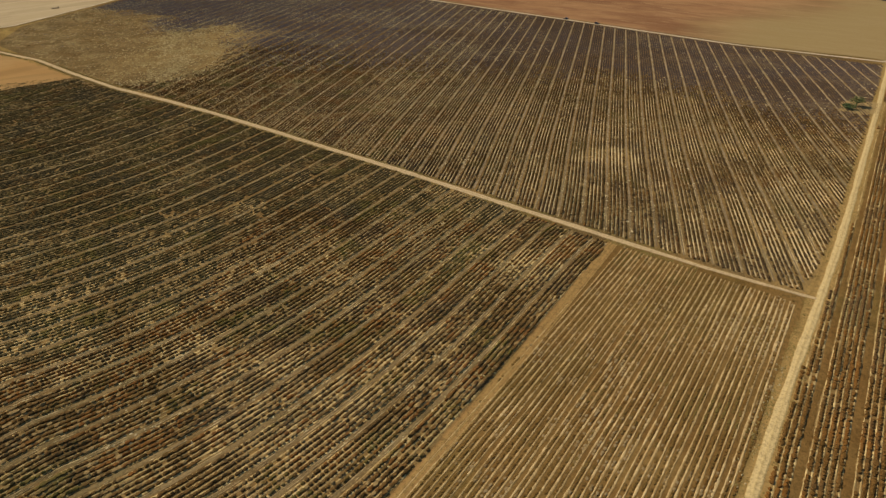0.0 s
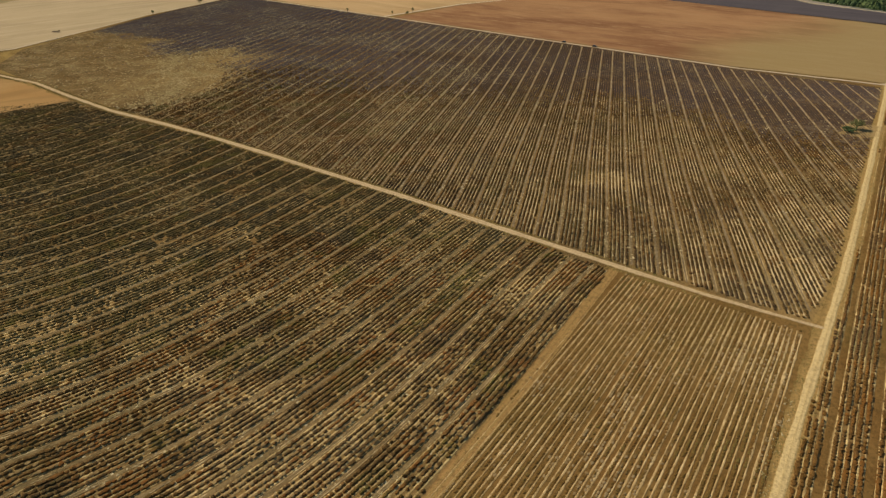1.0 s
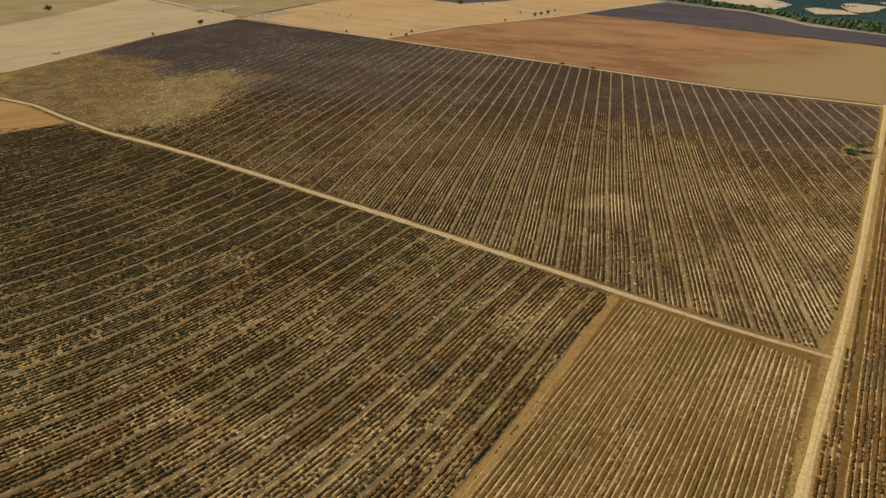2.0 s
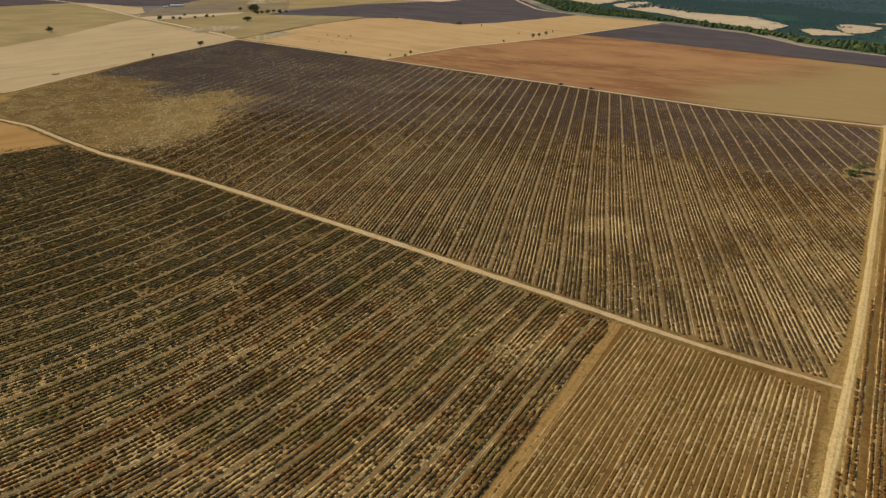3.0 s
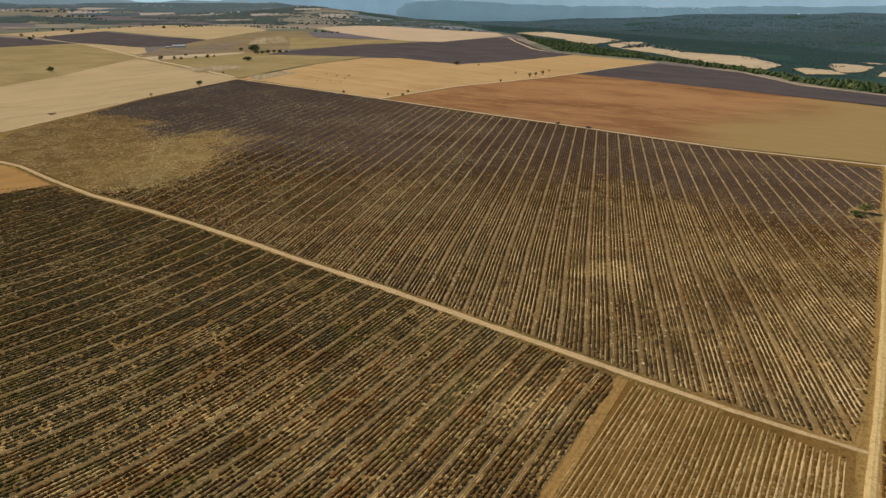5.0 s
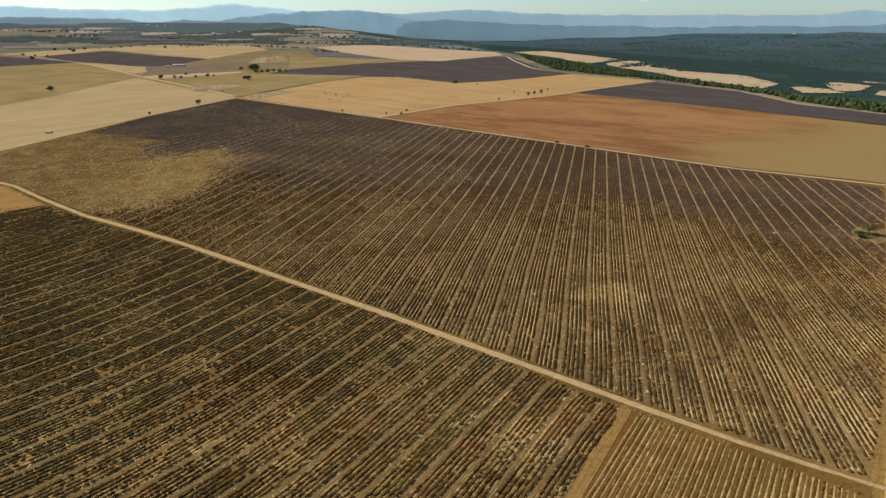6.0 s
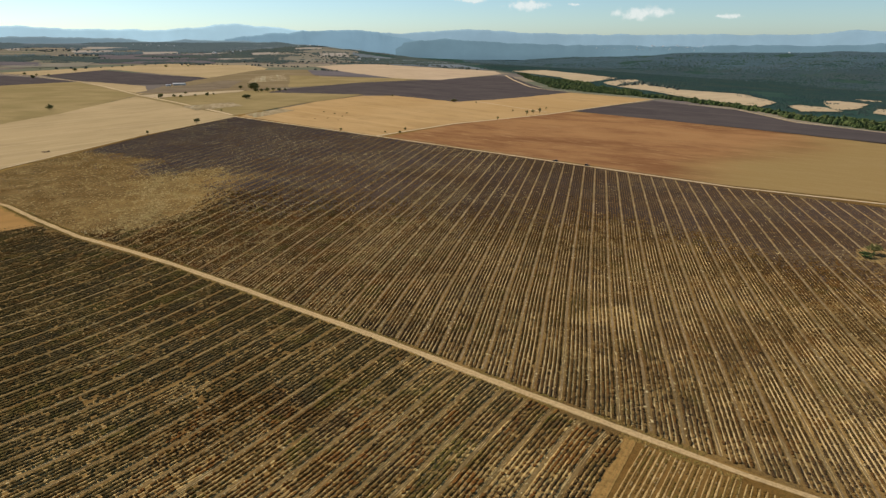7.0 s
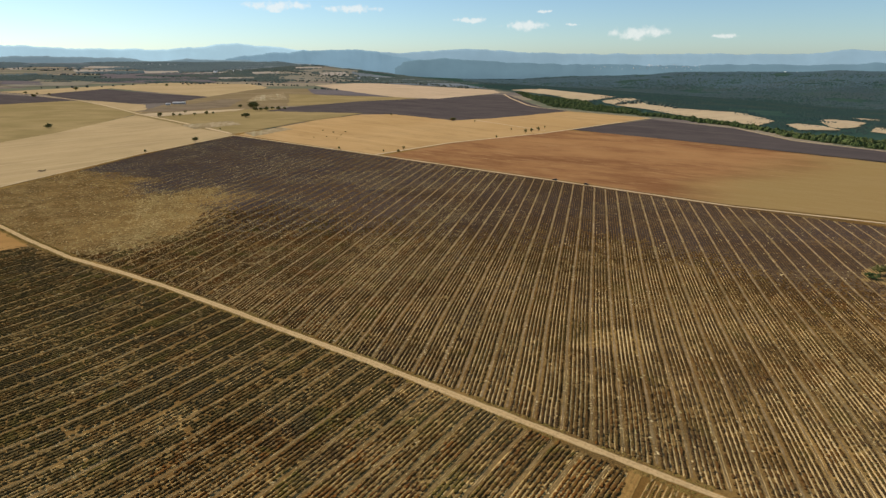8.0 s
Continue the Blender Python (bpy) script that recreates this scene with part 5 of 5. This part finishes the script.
# ---------------------------------------------------------------- clouds
def cloud_material():
    m = bpy.data.materials.new("thin_cloud")
    m.use_nodes = True
    n, l = m.node_tree.nodes, m.node_tree.links
    n.clear()
    out, mix = n.new("ShaderNodeOutputMaterial"), n.new("ShaderNodeMixShader")
    clear, glow = n.new("ShaderNodeBsdfTransparent"), n.new("ShaderNodeEmission")
    # The cloud's sunlit white is put in as glow of the sheet.
    glow.inputs["Color"].default_value = (0.95, 0.96, 0.93, 1)
    glow.inputs["Strength"].default_value = 0.97
    thick = n.new("ShaderNodeAttribute")
    thick.attribute_name = "thick"
    wisps = noise_tex(n, l, position(n), 0.028, 5, 0.62)
    both = n.new("ShaderNodeMath")
    both.operation = "ADD"
    l.new(thick.outputs["Fac"], both.inputs[0])
    l.new(wisps, both.inputs[1])
    cover = n.new("ShaderNodeMath")
    cover.operation = "MULTIPLY"
    cover.inputs[1].default_value = 0.66
    l.new(ramp(n, l, both.outputs[0], 0.58, 1.25), cover.inputs[0])
    l.new(cover.outputs[0], mix.inputs[0])
    l.new(clear.outputs[0], mix.inputs[1])
    l.new(glow.outputs[0], mix.inputs[2])
    l.new(mix.outputs[0], out.inputs["Surface"])
    return m


def cloud(bearing, rise, wide, tall, seed):
    """A thin fair-weather cloud: a soft sheet far behind the hills."""
    reach = 4880.0
    az = radians(bearing)
    z0 = 105 + reach * rise / 100
    nu, nv = 90, 36
    u, v = np.meshgrid(np.linspace(-1, 1, nu), np.linspace(-1, 1, nv))
    lift = (fbm(u * 100, u * 0 + seed, 45, seed, 3) - 0.5) * 0.9
    puff = fbm(u * wide * 0.5, v * tall * 0.5, tall * 0.45, seed + 3, 4)
    body = 1 - np.abs(u) ** 1.6 - np.abs(v * 1.25 - lift) ** 1.4
    thick = np.clip(body * 0.8 + (puff - 0.5) * 1.1, -0.6, 0.75)
    thick = np.minimum(thick, (1 - np.maximum(np.abs(u), np.abs(v)) ** 6) * 2 - 0.8)
    a = az + u * wide * 0.5 / reach
    x, y, z = reach * np.sin(a), reach * np.cos(a) + 41, z0 + v * tall * 0.52
    me = mesh_from("backdrop_cloud", np.c_[x.ravel(), y.ravel(), z.ravel()], grid_faces(nu, nv), mat_cloud, {"thick": thick.ravel()}, True)
    return tagged(new("backdrop_cloud", me), "small white fair-weather cloud low in the sky", "cloud", kind="structure")


mat_cloud = cloud_material()
for k, (bearing, rise, wide, tall) in enumerate([(-15.08, 7.414, 620, 120), (-7.99, 6.985, 560, 90), (2.76, 5.351, 330, 70), (7.75, 4.424, 480, 110), (9.6, 6.603, 150, 40), (18.15, 3.394, 620, 140), (25.25, 2.665, 220, 50), (12.21, 4.625, 130, 34)]):
    cloud(bearing, rise, wide, tall, 60 + k)


# ---------------------------------------------------------------- buildings
def box(x0, x1, y0, y1, z0, z1):
    v = [(x, y, z) for z in (z0, z1) for x, y in ((x0, y0), (x1, y0), (x1, y1), (x0, y1))]
    return v, [(0, 3, 2, 1), (4, 5, 6, 7), (0, 1, 5, 4), (1, 2, 6, 5), (2, 3, 7, 6), (3, 0, 4, 7)]


def mesh_poly(name, verts, faces, material):
    me = bpy.data.meshes.new(name)
    me.from_pydata([tuple(map(float, v)) for v in verts], [], faces)
    me.materials.append(material)
    me.update()
    return me


def wall_material(name, colour):
    m, n, l, bsdf = make_material(name)
    p = position(n)
    stains = noise_tex(n, l, p, 0.6, 4, 0.7)
    c = mix_colour(n, l, ramp(n, l, stains, 0.4, 0.8), colour, tuple(v * 0.8 for v in colour))
    l.new(c, bsdf.inputs["Base Color"])
    return m


mat_plaster = wall_material("pale_plaster", (0.86, 0.82, 0.75))
mat_tile = wall_material("clay_tiles", (0.95, 0.92, 0.88))
mat_sheet = wall_material("white_sheeting", (0.80, 0.76, 0.70))
mat_glass = wall_material("dark_windows", (0.22, 0.23, 0.24))


def house(name, long, deep, wall, roof, roof_mat, label, group=""):
    root = tagged(new(name), label, "building", group)
    part("wall", mesh_poly("wall", *box(-long / 2, long / 2, -deep / 2, deep / 2, -3.0, wall), mat_plaster if roof_mat is mat_tile else mat_sheet), root)
    e, t = 0.5, 0.25
    rv, rf = [], []
    for sign in (-1, 1):
        b = len(rv)
        rv += [(-long / 2 - e, sign * (deep / 2 + e), wall - 0.1), (long / 2 + e, sign * (deep / 2 + e), wall - 0.1), (long / 2 + e, 0, wall + roof), (-long / 2 - e, 0, wall + roof)]
        rv += [(x, y, z + t) for x, y, z in rv[b:b + 4]]
        rf += [tuple(b + i for i in q) for q in ((0, 3, 2, 1), (4, 5, 6, 7), (0, 1, 5, 4), (1, 2, 6, 5), (2, 3, 7, 6), (3, 0, 4, 7))]
    part("roof", mesh_poly("roof", rv, rf, roof_mat), root)
    for sign in (-1, 1):
        part("gable", mesh_poly("gable", [(sign * long / 2, -deep / 2, wall), (sign * long / 2, deep / 2, wall), (sign * long / 2, 0, wall + roof)], [(0, 1, 2)],
                                mat_plaster if roof_mat is mat_tile else mat_sheet), root)
    for k in range(3):
        x = (k - 1) * long / 3.4
        part("window", mesh_poly("window", *box(x - 0.5, x + 0.5, -deep / 2 - 0.06, -deep / 2 + 0.05, wall * 0.35, wall * 0.7), mat_glass), root)
    return root


barn = house("white_barn", 26, 9, 3.2, 1.6, mat_sheet, "long low barn with white sheet roof among fields")
barn.matrix_world = pose(-586, 1362, 0.2, 0, 0, 12)
shed = house("white_shed", 10, 6, 2.6, 1.2, mat_sheet, "small white shed beside the barn")
shed.matrix_world = pose(-598, 1334, 0.2, 0, 0, 20)
home = house("village_house", 15, 11, 6.0, 2.6, mat_tile, "far pale house with a clay-tiled roof", "far village houses")
spots = []
rng = random.Random(4)
for cx, cy, n, spread in ((-1750, 3640, 9, 110), (-660, 3200, 7, 70), (-320, 2560, 4, 30), (-1000, 2900, 4, 80), (2150, 3700, 2, 40)):
    for _ in range(n):
        spots.append((cx + rng.gauss(0, spread), cy + rng.gauss(0, spread * 0.4)))
spots = [(x, y, ground_z(x, y)) for x, y in spots]
town_top, _, _ = crest(DEEP_CREST, 4480)
for _ in range(80):     # the valley town, on the foot of the hazy hills
    az = radians(rng.choice((rng.gauss(19.2, 2.6), rng.gauss(16.3, 1.0), rng.gauss(23.2, 1.4))))
    z = 105 - 4440 * rng.uniform(0.0145, 0.0217)
    reach = 4480 - 150 * (1 - ((z + 60) / (float(town_top(az)) + 60)) ** (1 / 0.7))
    spots.append((reach * math.sin(az), reach * math.cos(az) + 41, z - 1.0))
near_spots = len(spots) - 80
for k, (x, y, z) in enumerate(spots):
    g = rng.uniform(0.45, 0.95) * (1.0 if k < near_spots else 0.6)
    m = pose(x, y, z, 0, 0, rng.uniform(0, 180)) @ Matrix.Diagonal((g, g, g, 1))
    if k == 0:
        home.matrix_world = m
    else:
        copy_thing(home, m)


# ---------------------------------------------------------------- vehicles
def paint(name, colour, gloss):
    m, n, l, bsdf = make_material(name)
    dust = noise_tex(n, l, position(n), 3.0, 4, 0.7)
    c = mix_colour(n, l, ramp(n, l, dust, 0.45, 0.8), colour, (0.30, 0.24, 0.16))
    l.new(c, bsdf.inputs["Base Color"])
    bsdf.inputs["Roughness"].default_value = gloss
    bsdf.inputs["Specular IOR Level"].default_value = 0.10
    return m


mat_paint, mat_rubber, mat_pane = paint("dusty_dark_paint", (0.03, 0.03, 0.035), 0.35), paint("tyre_rubber", (0.02, 0.02, 0.02), 0.8), paint("car_glass", (0.02, 0.025, 0.03), 0.1)


def loft(sections):
    """A closed hull through rings of (x, half width, bottom, top)."""
    v, f = [], []
    for x, w, z0, z1 in sections:
        r = min(0.18, (z1 - z0) * 0.3)
        v += [(x, -w + r, z0), (x, w - r, z0), (x, w, z0 + r), (x, w - r * 0.3, z1 - r), (x, w - r, z1), (x, -w + r, z1), (x, -w + r * 0.3, z1 - r), (x, -w, z0 + r)]
    for k in range(len(sections) - 1):
        for s in range(8):
            a, b = k * 8 + s, k * 8 + (s + 1) % 8
            f.append((a, b, b + 8, a + 8))
    f += [tuple(range(7, -1, -1)), tuple(range(len(v) - 8, len(v)))]
    return v, f


def car(name, label):
    root = tagged(new(name), label, "car", "cars on the far track")
    part("body", mesh_poly("body", *loft([(-2.15, 0.75, 0.45, 0.85), (-2.0, 0.84, 0.32, 0.98), (-0.9, 0.88, 0.28, 1.02), (1.1, 0.88, 0.28, 1.0), (1.9, 0.84, 0.32, 0.86), (2.15, 0.74, 0.45, 0.75)]), mat_paint), root)
    part("cabin", mesh_poly("cabin", *loft([(-1.95, 0.70, 0.95, 1.05), (-1.4, 0.74, 0.95, 1.50), (0.1, 0.74, 0.95, 1.54), (1.0, 0.72, 0.95, 1.04)]), mat_pane), root)
    part("roof", mesh_poly("roof", *loft([(-1.4, 0.68, 1.49, 1.56), (-0.6, 0.70, 1.51, 1.60), (0.15, 0.68, 1.50, 1.58)]), mat_paint), root)
    for x in (-1.3, 1.3):
        for y in (-0.80, 0.80):
            v, f = cone([(x, y - 0.11, 0.32), (x, y + 0.11, 0.32)], [0.32, 0.32], 14)
            wheel = part("wheel", mesh_from("wheel", v, f, mat_rubber), root)
            side = math.copysign(0.115, y)
            part("rim", mesh_from("rim", *cone([(x, y + side * 0.8, 0.32), (x, y + side * 1.1, 0.32), (x, y + side * 1.12, 0.32)], [0.21, 0.20, 0.02], 12), mat_rim), wheel, "dull grey metal rim")
    for y in (-0.62, 0.62):
        part("headlight", mesh_poly("headlight", *loft([(2.04, 0.14, 0.60, 0.74), (2.14, 0.12, 0.61, 0.73)]), mat_pane), root).location = (0, y, 0)
    return root


mat_rim = paint("dull_metal", (0.35, 0.35, 0.36), 0.45)
first_car = car("car", "small dark car on the dusty field track")
first_car.matrix_world = pose(106, 534.5, 0.42, 0, 0, 142)
copy_thing(first_car, pose(129.5, 516, 0.42, 0, 0, -38))


mat_rust = paint("rusty_boards", (0.10, 0.055, 0.03), 0.9)


def trailer(name):
    root = tagged(new(name), "dark flat farm trailer parked on pale stubble", "trailer")
    part("bed", mesh_poly("bed", *loft([(-3.2, 1.1, 0.75, 1.0), (-3.0, 1.15, 0.7, 1.05), (3.0, 1.15, 0.7, 1.05), (3.2, 1.1, 0.75, 1.0)]), mat_rust), root)
    part("drawbar", mesh_from("drawbar", *cone([(3.1, 0, 0.8), (4.4, 0, 0.6)], [0.08, 0.06]), mat_rubber), root)
    part("headboard", mesh_poly("headboard", *loft([(2.9, 1.1, 1.0, 1.9), (3.05, 1.1, 1.0, 1.9)]), mat_rust), root)
    for x in (-1.4, 0.2):
        for y in (-1.0, 1.0):
            part("wheel", mesh_from("wheel", *cone([(x, y - 0.15, 0.42), (x, y + 0.15, 0.42)], [0.42, 0.42], 14), mat_rubber), root)
    return root


trailer("farm_trailer").matrix_world = pose(-374, 577, 0.15, 0, 0, 10)
